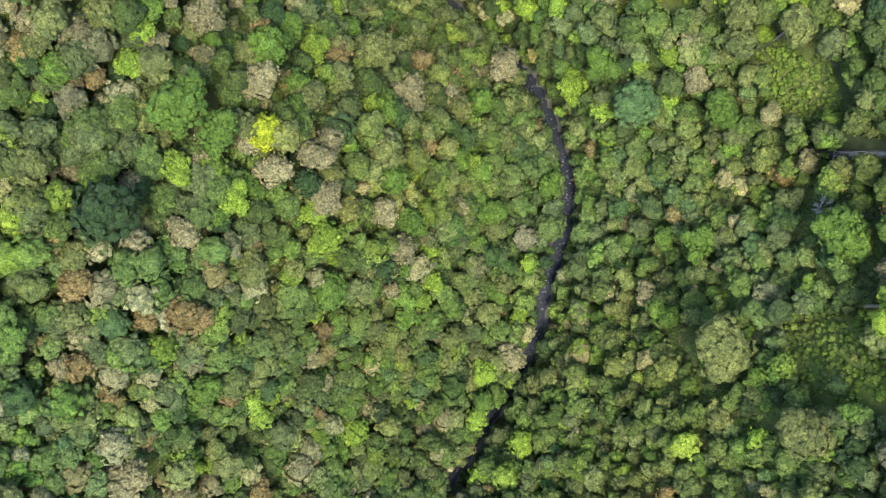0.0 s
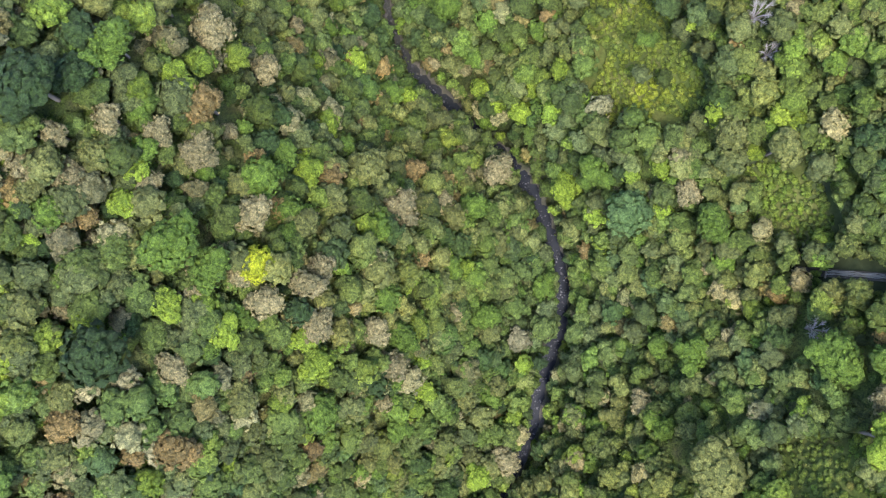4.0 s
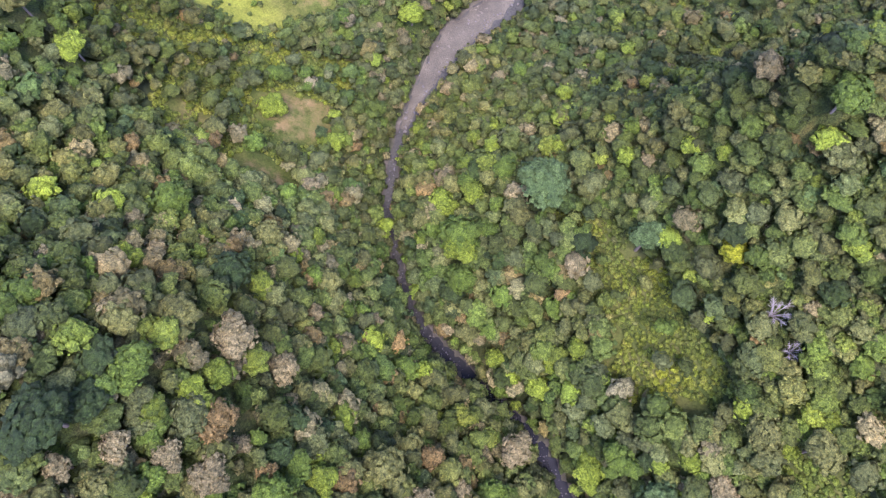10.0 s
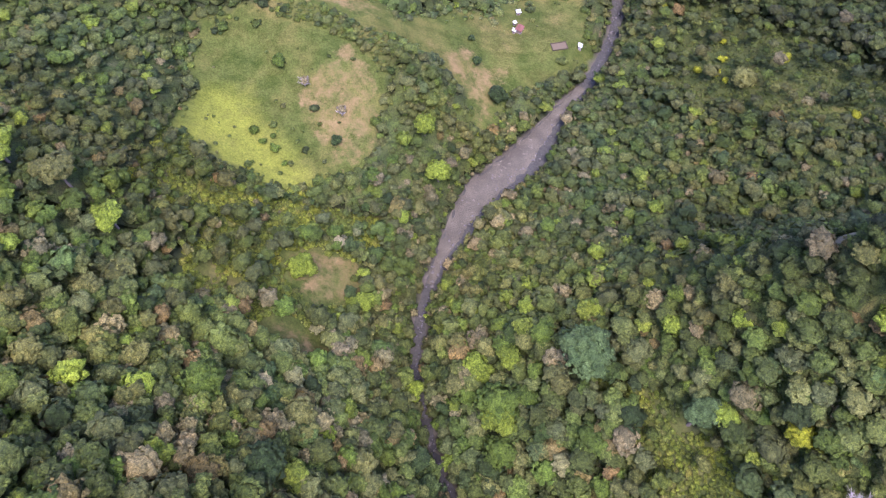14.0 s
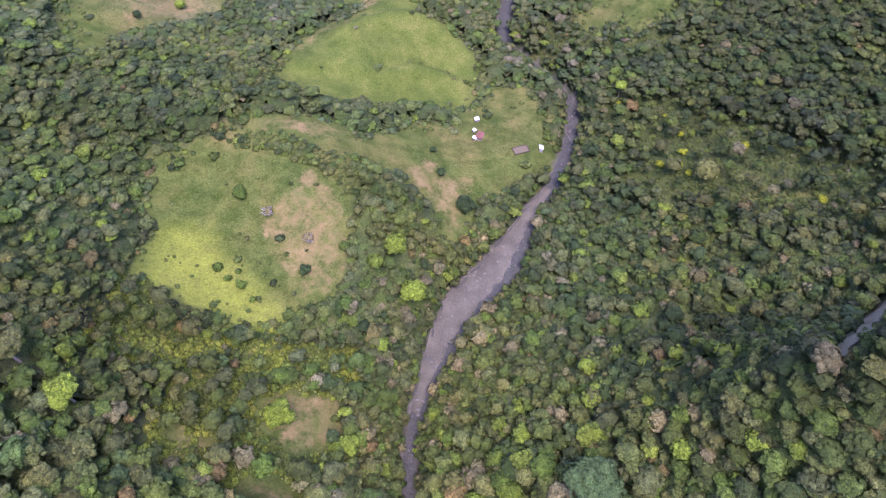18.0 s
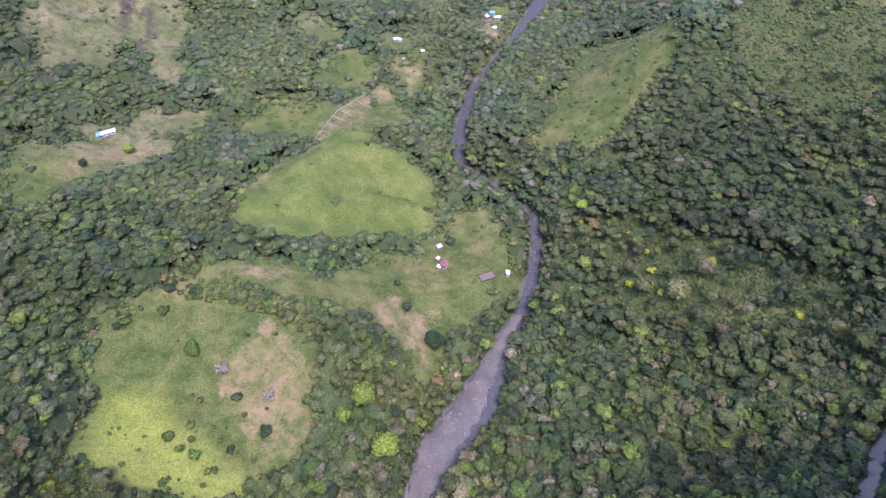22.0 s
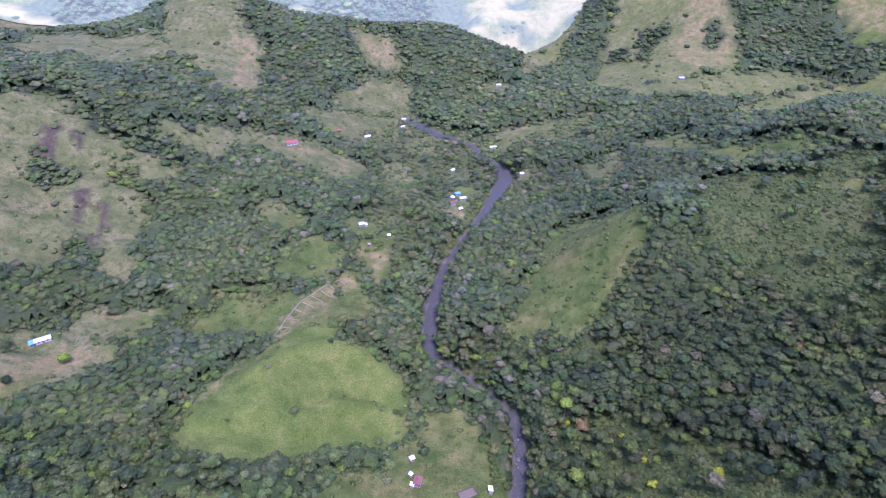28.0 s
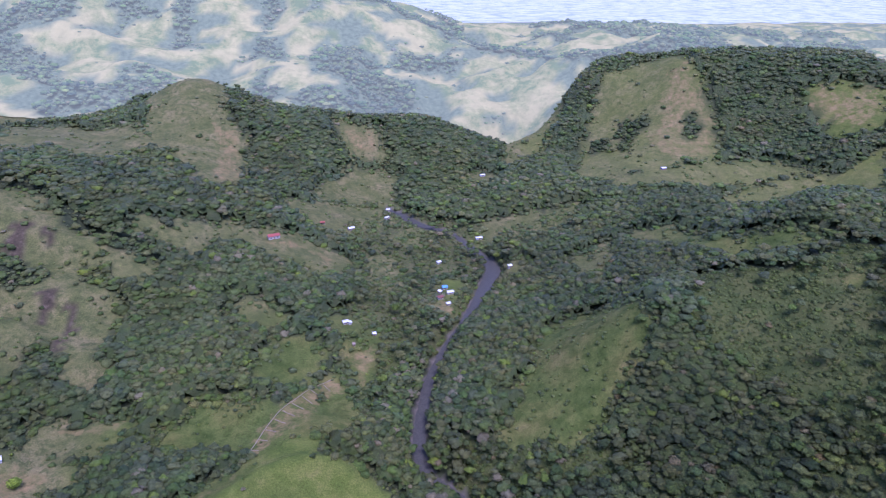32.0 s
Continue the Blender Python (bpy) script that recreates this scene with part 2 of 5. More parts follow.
KNOLLS_A = [(-160, -60, 12), (-8, -60, -30), (68, -60, 16), (144, -60, 24), (220, -60, 6), (-122, 8, -4), (-46, 8, 39), (30, 8, -37), (106, 8, -9), (182, 8, 4), (-160, 77, 9), (-84, 77, 35), (-8, 77, -39), (68, 77, 7), (144, 77, -2), (220, 77, 3), (-122, 145, -9), (-46, 145, -19), (30, 145, -10), (106, 145, 15), (182, 145, 15)]
KNOLLS_B = [(-160, 214, 15), (-84, 214, -14), (-8, 214, -14), (68, 214, 9), (144, 214, 11), (220, 214, -2), (-122, 282, -21), (-46, 282, 5), (30, 282, -19), (182, 282, -8), (-160, 350, -6), (-84, 350, 5), (-8, 350, 11), (68, 350, -1), (144, 350, 3), (220, 350, -15), (-46, 419, 13), (30, 419, -7), (106, 419, 1)]
MOUNDS = [(-24, 460, -4.6), (5, 429, 1.9), (-14, 432, -5), (-51, 442, 5.9), (26, 475, -2.7), (5, 485, 20.1), (-35, 440, 9.6), (100, 172, 21.2), (118, 232, -9.3), (-60, 325, 12.9), (-65, 280, 5.5), (30, 375, 0.8), (60, 360, 3.1), (-75, 205, 10.7), (205, 495, 25.1), (-165, 495, -9.5), (35, 620, 6.6), (125, 670, 4.4), (-100, 365, 11.8), (-35, 395, -6.8), (250, 507, 9.4), (300, 487, 9.6), (345, 475, -0.4), (378, 540, 14.6), (405, 565, 10), (350, 675, 12), (380, 645, 10), (-55, 105, 7.1), (-40, 75, 9.1), (-20, 20, 3.6), (-30, 50, 8.4), (0, 40, 14.7), (-85, 35, -12), (-70, 130, 10.4), (75, 45, 0.8), (10, 150, 10.2), (30, 130, 6.6), (50, 75, 10.5), (-90, 100, 11.2), (20, 185, 12.6), (-15, -5, 12.1), (105, 185, 1.4), (150, 330, 8.7), (140, 380, -4), (140, 480, 4.5), (175, 500, 1.7)]
SPUR = [(-150, 1120, -8), (-93, 1110, 32), (-20, 1105, -29), (50, 1095, 9), (130, 1080, -0), (205, 1055, 20), (255, 1010, -4), (-120, 1260, 11), (0, 1250, -26), (110, 1230, -37), (220, 1190, -41), (310, 1110, -5), (20, 980, -2), (130, 970, 2), (-70, 950, -5), (350, 990, -6), (400, 1050, 46), (455, 1105, 52), (510, 1145, -8), (370, 1160, -101), (440, 1220, -39), (520, 1260, -18), (300, 1160, -37)]
LANDFORM = [(x, y, breadth, rise) for rows, breadth in ((MOUNTAINS, 330), (FAR_RANGE, 180), (HILLS_A, 120), (HILLS_B, 120), (RIDGES, 70), (KNOLLS_A, 48), (KNOLLS_B, 48), (MOUNDS, 30), (SPUR, 55)) for x, y, rise in rows]
# The stream's middle line: x, y, width.
STREAM_A = [(-40, -190, 2), (3, -89, 2.5), (26, -54, 2.5), (36, -35, 3.5), (41, -9, 4.5), (47, 2, 5), (50, 25, 4.5), (45, 43, 5), (38, 61, 6), (25, 81, 2.5), (14, 89, 2.5), (1, 102, 7), (-9, 111, 4.5), (-19, 129, 3.5), (-25, 153, 3.5), (-30, 172, 4.5), (-26, 204, 4), (-18, 229, 6)]
STREAM_B = [(2, 265, 20), (28, 292, 19), (47, 322, 8), (69, 350, 6), (88, 391, 5), (92, 417, 4.5), (77, 448, 4), (57, 480, 6), (64, 515, 7), (84, 565, 6), (108, 604, 5), (127, 627, 5), (158, 668, 11), (191, 722, 13), (188, 748, 8), (175, 815, 3), (147, 841, 9), (131, 878, 8), (118, 899, 3)]
LEVEL_Y = [-200, -100, 0, 66, 102, 174, 280, 365, 474, 590, 1200]
LEVEL_Z = [-46, -50, -56, -60, -71, -77, -83, -85, -86, -86, -84]


def resample(rows, step):
    """A smooth line through rows, with a point about every step metres."""
    p = np.array(rows, float)
    s = np.r_[0, np.cumsum(np.hypot(*np.diff(p[:, :2], axis=0).T))]
    t = np.linspace(0, s[-1], int(s[-1] / step) + 1)
    q = np.stack([np.interp(t, s, c) for c in p.T], 1)
    for _ in range(6):
        q[1:-1] = (q[:-2] + 2 * q[1:-1] + q[2:]) / 4
    return q


STREAM = resample(STREAM_A + STREAM_B, 3.0)


def wave(x, y, size, seed=0.0):
    """Smooth noise of about -1 to 1, the same at every build."""
    u, v = x / size, y / size
    out = 0
    for k, (a, b, c) in enumerate(((1.0, 0.7, 0.0), (-0.6, 1.3, 1.7), (1.9, -0.8, 4.1), (-1.4, -2.3, 2.6), (3.1, 1.2, 5.2), (-2.7, 3.4, 0.9))):
        out = out + np.sin(a * u + b * v + c + seed * (k + 1) + 1.3 * np.sin(0.7 * b * u - 0.9 * a * v + seed)) / (1 + 0.45 * k)
    return out / 2.6


def stream_near(x, y):
    """For places: the distance to the stream's middle line and its width there."""
    d, w = np.full(x.shape, 1e9), np.zeros(x.shape)
    box = (x > -120) & (x < 280) & (y > -260) & (y < 1250)
    px, py = x[box], y[box]
    bd, bw = np.full(px.shape, 1e9), np.zeros(px.shape)
    for sx, sy, sw in STREAM:
        e = np.hypot(px - sx, py - sy)
        m = e < bd
        bd[m], bw[m] = e[m], sw
    d[box], w[box] = bd, bw
    return d, w


# Worn crests and hollows on the green hill: a line, its rise and its breadth.
CRESTS = [([(-50, 447), (-34, 466), (-15, 472), (2, 473), (17, 466), (31, 451)], 5.5, 6.5), ([(-24, 421), (-8, 432), (7, 434), (24, 427)], 4.2, 5.0), ([(-26, 431), (-8, 443), (10, 444)], -3.2, 4.5), ([(-72, 420), (-52, 424), (-35, 418)], 3.0, 6.0), ([(2, 463), (11, 451)], -1.2, 1.8)]


def crest(x, y, line, rise, breadth):
    """A low ridge, or a hollow, along a line."""
    near = np.full(x.shape, 1e9)
    for (ax, ay), (bx, by) in zip(line, line[1:]):
        f = np.clip(((x - ax) * (bx - ax) + (y - ay) * (by - ay)) / ((bx - ax) ** 2 + (by - ay) ** 2), 0, 1)
        near = np.minimum(near, np.hypot(x - ax - f * (bx - ax), y - ay - f * (by - ay)))
    return rise * np.exp(-((near / breadth) ** 2))


def raw_height(x, y):
    z = np.full(x.shape, -70.0)
    for line, rise, breadth in CRESTS:
        z += crest(x, y, line, rise, breadth)
    for hx, hy, breadth, rise in LANDFORM:
        z += rise * np.exp(-((x - hx) ** 2 + (y - hy) ** 2) / (2 * breadth**2))
    far = np.clip((y - 1050) / 350, 0, 1)
    z += far * (38 * (0.5 - np.sqrt(wave(x, y, 130, 2.0) ** 2 + 0.02)) + 7 * wave(x, y, 50, 5.0)) * np.clip(1.6 - (y - 1750) / 500, 0.0, 1)
    z += 20 * np.exp(-(((x - 106) / 34) ** 2 + ((y - 169) / 15) ** 2)) - 20 * np.exp(-(((x - 122) / 48) ** 2 + ((y - 216) / 20) ** 2))
    z += 16 * np.clip((y - 1230) / 120, 0, 1) * np.clip((2300 - y) / 300, 0, 1) * (0.42 - np.abs(wave(x, y, 62, 6.3)))
    side = np.clip((np.abs(x - 110) - 75) / 90, 0, 1)
    z += 10 * np.clip((y - 800) / 150, 0, 1) * np.clip((1900 - y) / 500, 0, 1) * side * (0.4 - np.abs(wave(x, y, 55, 7.1)))
    z += 11 * np.clip((-105 - x) / 30, 0, 1) * np.clip((y - 535) / 30, 0, 1) * np.clip((800 - y) / 60, 0, 1) * (0.4 - np.abs(wave(x, y, 26, 4.6)))
    fold = np.clip((y - 300) / 150, 0, 1) * np.clip((900 - y) / 200, 0, 1) * np.clip((np.abs(x - 70) - 60) / 80, 0, 1)
    return z + 1.2 * wave(x, y, 17, 1.0) * np.clip((1900 - np.hypot(x, y)) / 500, 0, 1) + 5.5 * fold * wave(x, y, 30, 3.3)


# Level ground under buildings: x, y and reach.
PADS = [(-165, 496, 8), (25, 380, 6), (27, 396, 3), (62, 367, 4), (34, 621, 6), (130, 678, 8), (120, 665, 6), (124, 652, 4), (196, 786, 7), (-13, 752, 10), (66, 818, 7), (119, 892, 5), (112, 862, 6), (36, 815, 5), (198, 700, 4), (429, 816, 7), (245, 922, 7), (140, 742, 5), (35, 595, 3), (53, 608, 3), (50, 367, 7)]
PADS = [(x, y, r, float(raw_height(np.array([x]), np.array([y]))[0])) for x, y, r in PADS]


def height(x, y):
    """The ground's height in metres, with the stream's bed cut into it and level ground under the buildings."""
    x, y = np.asarray(x, float), np.asarray(y, float)
    z = raw_height(x, y)
    for px, py, pr, pz in PADS:
        f = np.clip(2.0 - np.hypot(x - px, y - py) / pr, 0, 1)
        z = z + (pz - z) * f * f * (3 - 2 * f)
    d, w = stream_near(x, y)
    bed = np.interp(y, LEVEL_Y, LEVEL_Z)
    bank = np.clip((d - w / 2) / 12, 0, 1)
    bank = bank * bank * (3 - 2 * bank)
    return np.where(d < 1e8, (bed - 1.2) * (1 - bank) + np.maximum(z, bed + 1.5 * np.clip(bank * 3, 0, 1)) * bank, z)


def ground_at(x, y):
    return float(height(np.array([x]), np.array([y]))[0])


# ---- land cover: outlines of pastures, bare slopes and scrub, x and y in metres ----
PASTURE_A = [
    [(-144, 343), (-98, 357), (-59, 361), (-37, 347), (-48, 326), (-45, 301), (-52, 273), (-67, 260), (-95, 250), (-115, 260), (-141, 266), (-139, 300)],
    [(-99, 357), (-77, 360), (-47, 366), (-41, 352), (-32, 368), (0, 391), (20, 383), (42, 432), (63, 428), (71, 393), (65, 365), (48, 348), (26, 334), (11, 315), (1, 311), (-6, 325), (-20, 336), (-34, 338), (-55, 339), (-72, 348), (-93, 350)],
    [(-84, 401), (-80, 432), (-62, 454), (-33, 497), (-10, 495), (2, 477), (22, 462), (30, 441), (23, 423), (3, 411), (-26, 400), (-62, 391)],
]
PASTURE_B = [
    [(-205, 468), (-182, 465), (-161, 493), (-148, 530), (-103, 531), (-108, 510), (-129, 494), (-125, 478), (-150, 458), (-175, 439), (-177, 417), (-190, 410)],
    [(103, 471), (135, 511), (180, 567), (207, 558), (203, 500), (196, 477), (176, 472), (158, 454), (139, 448)],
    [(-10, 508), (22, 547), (26, 521), (16, 500), (-8, 494)],
    [(-94, 507), (-73, 530), (-23, 537), (25, 562), (27, 525), (13, 498), (-18, 498), (-44, 497), (-74, 506)],
    [(-88, 512), (-69, 535), (-35, 538), (-19, 544), (-28, 522), (-44, 498), (-69, 502)],
    [(-31, 580), (7, 590), (10, 574), (-8, 561), (-27, 568)],
]
PASTURE_C = [
    [(299, 680), (327, 637), (317, 569), (340, 519), (342, 500), (315, 506), (303, 553), (301, 653)],
    [(-31, 570), (-12, 611), (4, 599), (8, 580), (-8, 561), (-24, 559)],
    [(-45, 652), (-25, 643), (-14, 622), (-30, 617), (-45, 635)],
    [(34, 636), (60, 647), (62, 632), (37, 621)],
    [(244, 668), (277, 661), (248, 618), (226, 624)],
    [(-234, 735), (-211, 734), (-163, 723), (-113, 691), (-116, 673), (-145, 673), (-129, 614), (-130, 561), (-154, 570), (-173, 568), (-201, 565)],
    [(-244, 734), (-209, 753), (-165, 721), (-107, 679), (-144, 666), (-127, 636), (-130, 588), (-178, 573), (-211, 548)],
]
PASTURE_D = [
    [(261, 670), (279, 674), (262, 643), (250, 646)],
    [(132, 700), (152, 709), (144, 670), (125, 660)],
    [(575, 711), (627, 713), (570, 655), (542, 675)],
    [(417, 737), (560, 725), (522, 683), (380, 636)],
    [(461, 739), (536, 737), (581, 711), (627, 713), (593, 678), (546, 672), (526, 680)],
    [(67, 755), (103, 770), (100, 708), (79, 681), (57, 700)],
    [(-116, 742), (-101, 742), (-72, 716), (-79, 706), (-101, 716), (-116, 729)],
    [(-119, 749), (-75, 731), (-83, 716), (-114, 729)],
    [(-39, 766), (-11, 760), (35, 758), (55, 739), (45, 711), (24, 704), (-5, 708), (-23, 720), (-47, 741)],
]
PASTURE_E = [
    [(-54, 750), (-15, 765), (25, 764), (40, 738), (29, 705), (12, 728), (-21, 733)],
    [(-97, 748), (-44, 764), (-35, 746), (-71, 729)],
    [(211, 816), (280, 792), (310, 789), (293, 765), (239, 752), (210, 774)],
    [(356, 830), (433, 815), (542, 799), (569, 743), (477, 752), (363, 792)],
    [(642, 865), (705, 801), (656, 745), (626, 771), (628, 828)],
    [(114, 834), (145, 834), (130, 773), (110, 792)],
    [(0, 854), (56, 884), (122, 891), (114, 850), (50, 792), (30, 808)],
]
PASTURE_F = [
    [(347, 877), (473, 1057), (560, 1062), (574, 1013), (547, 959), (550, 911), (532, 868), (511, 830), (446, 824), (382, 827), (356, 830)],
    [(33, 901), (90, 978), (144, 965), (125, 907), (57, 894)],
    [(-333, 1133), (-221, 1038), (-155, 1010), (-133, 959), (-176, 886), (-225, 928), (-254, 873)],
    [(90, 1079), (132, 1050), (143, 993), (105, 990), (83, 1028)],
    [(-145, 1049), (-133, 1452), (-28, 1408), (-59, 1025), (-35, 987), (-44, 859), (-75, 841), (-89, 903), (-132, 951)],
    [(353, 1159), (409, 1133), (453, 1126), (357, 991), (289, 946)],
    [(371, 1479), (468, 1554), (559, 1463), (551, 1312), (461, 1146), (404, 1301)],
]
PASTURE_G = [
    [(-240, 1634), (-167, 1657), (-172, 1494), (-234, 1402), (-277, 1514)],
    [(26, 1625), (120, 1641), (133, 1570), (59, 1499)],
    [(-113, 1689), (-35, 1708), (15, 1626), (-23, 1519), (-86, 1465), (-115, 1564)],
]
BARE_SOIL_A = [
    [(-88, 176), (-75, 178), (-66, 175), (-59, 167), (-65, 158), (-77, 166), (-89, 171)],
    [(-86, 213), (-72, 217), (-52, 215), (-51, 201), (-61, 191), (-72, 190), (-84, 198)],
    [(-92, 305), (-61, 327), (-47, 300), (-53, 275), (-64, 264), (-79, 275), (-91, 291)],
    [(-63, 333), (-59, 318), (-50, 297), (-48, 277), (-62, 261), (-71, 263), (-80, 276), (-91, 291), (-90, 307), (-76, 319)],
    [(-2, 313), (5, 328), (10, 322), (10, 312), (6, 305), (0, 304)],
    [(-23, 346), (22, 349), (18, 327), (-1, 315), (-14, 328)],
    [(-16, 349), (-3, 359), (3, 351), (-10, 342)],
]
BARE_SOIL_B = [
    [(-100, 363), (-61, 365), (-45, 357), (-63, 348), (-94, 352)],
    [(-80, 436), (-65, 456), (-55, 472), (-53, 469), (-63, 451), (-77, 433)],
    [(-177, 453), (-162, 467), (-157, 459), (-169, 445), (-179, 444)],
    [(-80, 434), (-68, 449), (-52, 463), (-46, 479), (-42, 477), (-49, 459), (-65, 445), (-77, 432)],
    [(317, 463), (326, 464), (327, 455), (318, 452)],
    [(-177, 471), (-153, 500), (-132, 481), (-155, 464), (-173, 454)],
    [(-146, 528), (-106, 527), (-111, 518), (-143, 517)],
    [(-148, 529), (-103, 532), (-104, 521), (-127, 519), (-145, 523)],
]
BARE_SOIL_C = [
    [(-44, 490), (-31, 518), (-18, 537), (-2, 555), (18, 566), (24, 553), (11, 536), (-6, 517), (-18, 506), (-34, 484)],
    [(-40, 501), (-31, 524), (-5, 554), (21, 562), (24, 549), (-9, 510), (-21, 500)],
    [(24, 551), (38, 578), (49, 604), (56, 604), (48, 578), (33, 551)],
    [(32, 586), (47, 595), (46, 572), (29, 567)],
    [(109, 661), (130, 661), (127, 641), (108, 636)],
    [(-21, 747), (4, 746), (26, 747), (37, 734), (34, 713), (27, 706), (31, 726), (20, 738), (1, 740), (-21, 736)],
]
BARE_SOIL_D = [
    [(-40, 747), (-13, 747), (14, 754), (32, 747), (38, 729), (28, 705), (27, 709), (33, 725), (28, 736), (10, 742), (-15, 739), (-40, 742)],
    [(642, 859), (703, 804), (664, 759), (634, 781), (630, 832)],
    [(542, 990), (566, 1003), (550, 911), (512, 833), (449, 829), (456, 891), (504, 962)],
    [(-76, 1011), (-37, 986), (-44, 864), (-69, 858), (-65, 960)],
    [(93, 1072), (127, 1048), (140, 999), (110, 994), (89, 1029)],
]
SCRUB_A = [
    [(101, -20), (123, -16), (131, -28), (128, -44), (109, -46), (101, -36)],
    [(98, 63), (119, 63), (122, 43), (110, 36), (101, 45)],
    [(39, 153), (59, 148), (73, 123), (83, 102), (88, 87), (82, 75), (68, 76), (52, 85), (52, 106), (46, 134)],
    [(-105, 190), (-93, 213), (-52, 215), (-51, 198), (-67, 181), (-59, 164), (-72, 162), (-88, 167), (-102, 183)],
    [(-115, 201), (-90, 215), (-71, 222), (-53, 213), (-61, 191), (-78, 179), (-105, 177), (-117, 186)],
    [(-112, 226), (-86, 252), (-64, 234), (-52, 215), (-88, 215), (-101, 189), (-115, 197)],
]
SCRUB_B = [
    [(-144, 274), (-112, 247), (-81, 245), (-62, 241), (-48, 241), (-44, 219), (-71, 222), (-90, 215), (-107, 213), (-128, 215), (-141, 224)],
    [(111, 350), (134, 366), (174, 353), (203, 320), (211, 284), (168, 239), (152, 261), (131, 281), (106, 306), (88, 330)],
    [(-118, 353), (-93, 350), (-72, 349), (-55, 339), (-34, 339), (-46, 314), (-66, 330)],
    [(108, 401), (137, 399), (171, 347), (162, 310), (128, 294), (107, 315), (101, 356)],
    [(263, 539), (294, 484), (343, 463), (269, 358), (246, 372), (251, 396), (235, 440), (221, 475)],
]
SCRUB_C = [
    [(87, 477), (126, 460), (164, 439), (168, 416), (123, 423), (70, 459)],
    [(79, 502), (102, 472), (132, 456), (155, 430), (123, 422), (92, 435), (74, 465)],
    [(70, 473), (83, 492), (106, 469), (132, 441), (112, 426), (81, 446)],
    [(246, 511), (268, 498), (309, 487), (347, 495), (357, 475), (274, 372), (266, 397), (271, 429), (260, 445), (261, 465), (243, 461), (229, 474)],
    [(17, 545), (43, 611), (71, 639), (101, 628), (123, 639), (108, 601), (78, 575), (55, 541), (34, 531)],
]
SCRUB_D = [
    [(54, 823), (129, 894), (207, 812), (197, 764), (140, 645), (106, 612), (56, 591), (38, 634), (61, 725)],
    [(218, 789), (293, 786), (291, 730), (237, 715), (207, 728)],
]
# Yellow-green grass, its colour brightened to stand for a patch of sunlight.
SUNLIT_FRESH_GRASS = [
    [(-136, 303), (-119, 305), (-107, 288), (-93, 271), (-78, 256), (-72, 249), (-84, 244), (-103, 249), (-123, 259), (-140, 266), (-135, 279)],
]
LUSH_GRASS = [
    [(-87, 409), (-78, 428), (-58, 445), (-43, 471), (-24, 497), (-1, 494), (2, 477), (20, 467), (34, 451), (28, 412), (-6, 404), (-46, 393), (-67, 392)],
    [(132, 708), (152, 704), (141, 664), (124, 659)],
]
SCARPS = [
    [(-161, 610), (-152, 609), (-150, 595), (-158, 596)],
    [(-159, 643), (-153, 643), (-150, 615), (-157, 615)],
    [(-173, 655), (-163, 656), (-162, 642), (-167, 625), (-171, 623)],
    [(-205, 714), (-194, 714), (-189, 684), (-200, 680)],
    [(-184, 708), (-177, 709), (-173, 695), (-179, 695)],
]
COPSES = [
    [(-173, 591), (-167, 606), (-152, 589), (-147, 570), (-165, 566)],
    [(-205, 680), (-197, 686), (-186, 674), (-177, 677), (-176, 662), (-189, 654), (-203, 661)],
    [(-153, 684), (-142, 688), (-128, 674), (-120, 658), (-136, 657), (-150, 665)],
    [(-181, 740), (-155, 742), (-117, 715), (-92, 693), (-113, 694), (-141, 704), (-166, 724)],
    [(-213, 794), (-195, 809), (-180, 774), (-197, 757)],
    [(513, 910), (529, 901), (511, 867), (496, 877)],
    [(449, 961), (466, 960), (481, 947), (472, 929), (445, 916), (417, 874), (435, 928)],
    [(410, 957), (427, 939), (419, 912), (403, 931)],
]
FIELDS = {
    "grass": PASTURE_A + PASTURE_B + PASTURE_C + PASTURE_D + PASTURE_E + PASTURE_F + PASTURE_G,
    "soil": BARE_SOIL_A + BARE_SOIL_B + BARE_SOIL_C + BARE_SOIL_D,
    "scrub": SCRUB_A + SCRUB_B + SCRUB_C + SCRUB_D,
    "fresh": SUNLIT_FRESH_GRASS,
    "lush": LUSH_GRASS,
    "scar": SCARPS,
    "copse": COPSES,
}


def inside(x, y, corners):
    hit = np.zeros(x.shape, bool)
    for (ax, ay), (bx, by) in zip(corners, corners[1:] + corners[:1]):
        if ay != by:
            hit ^= ((ay > y) != (by > y)) & (x < (bx - ax) * (y - ay) / (by - ay) + ax)
    return hit


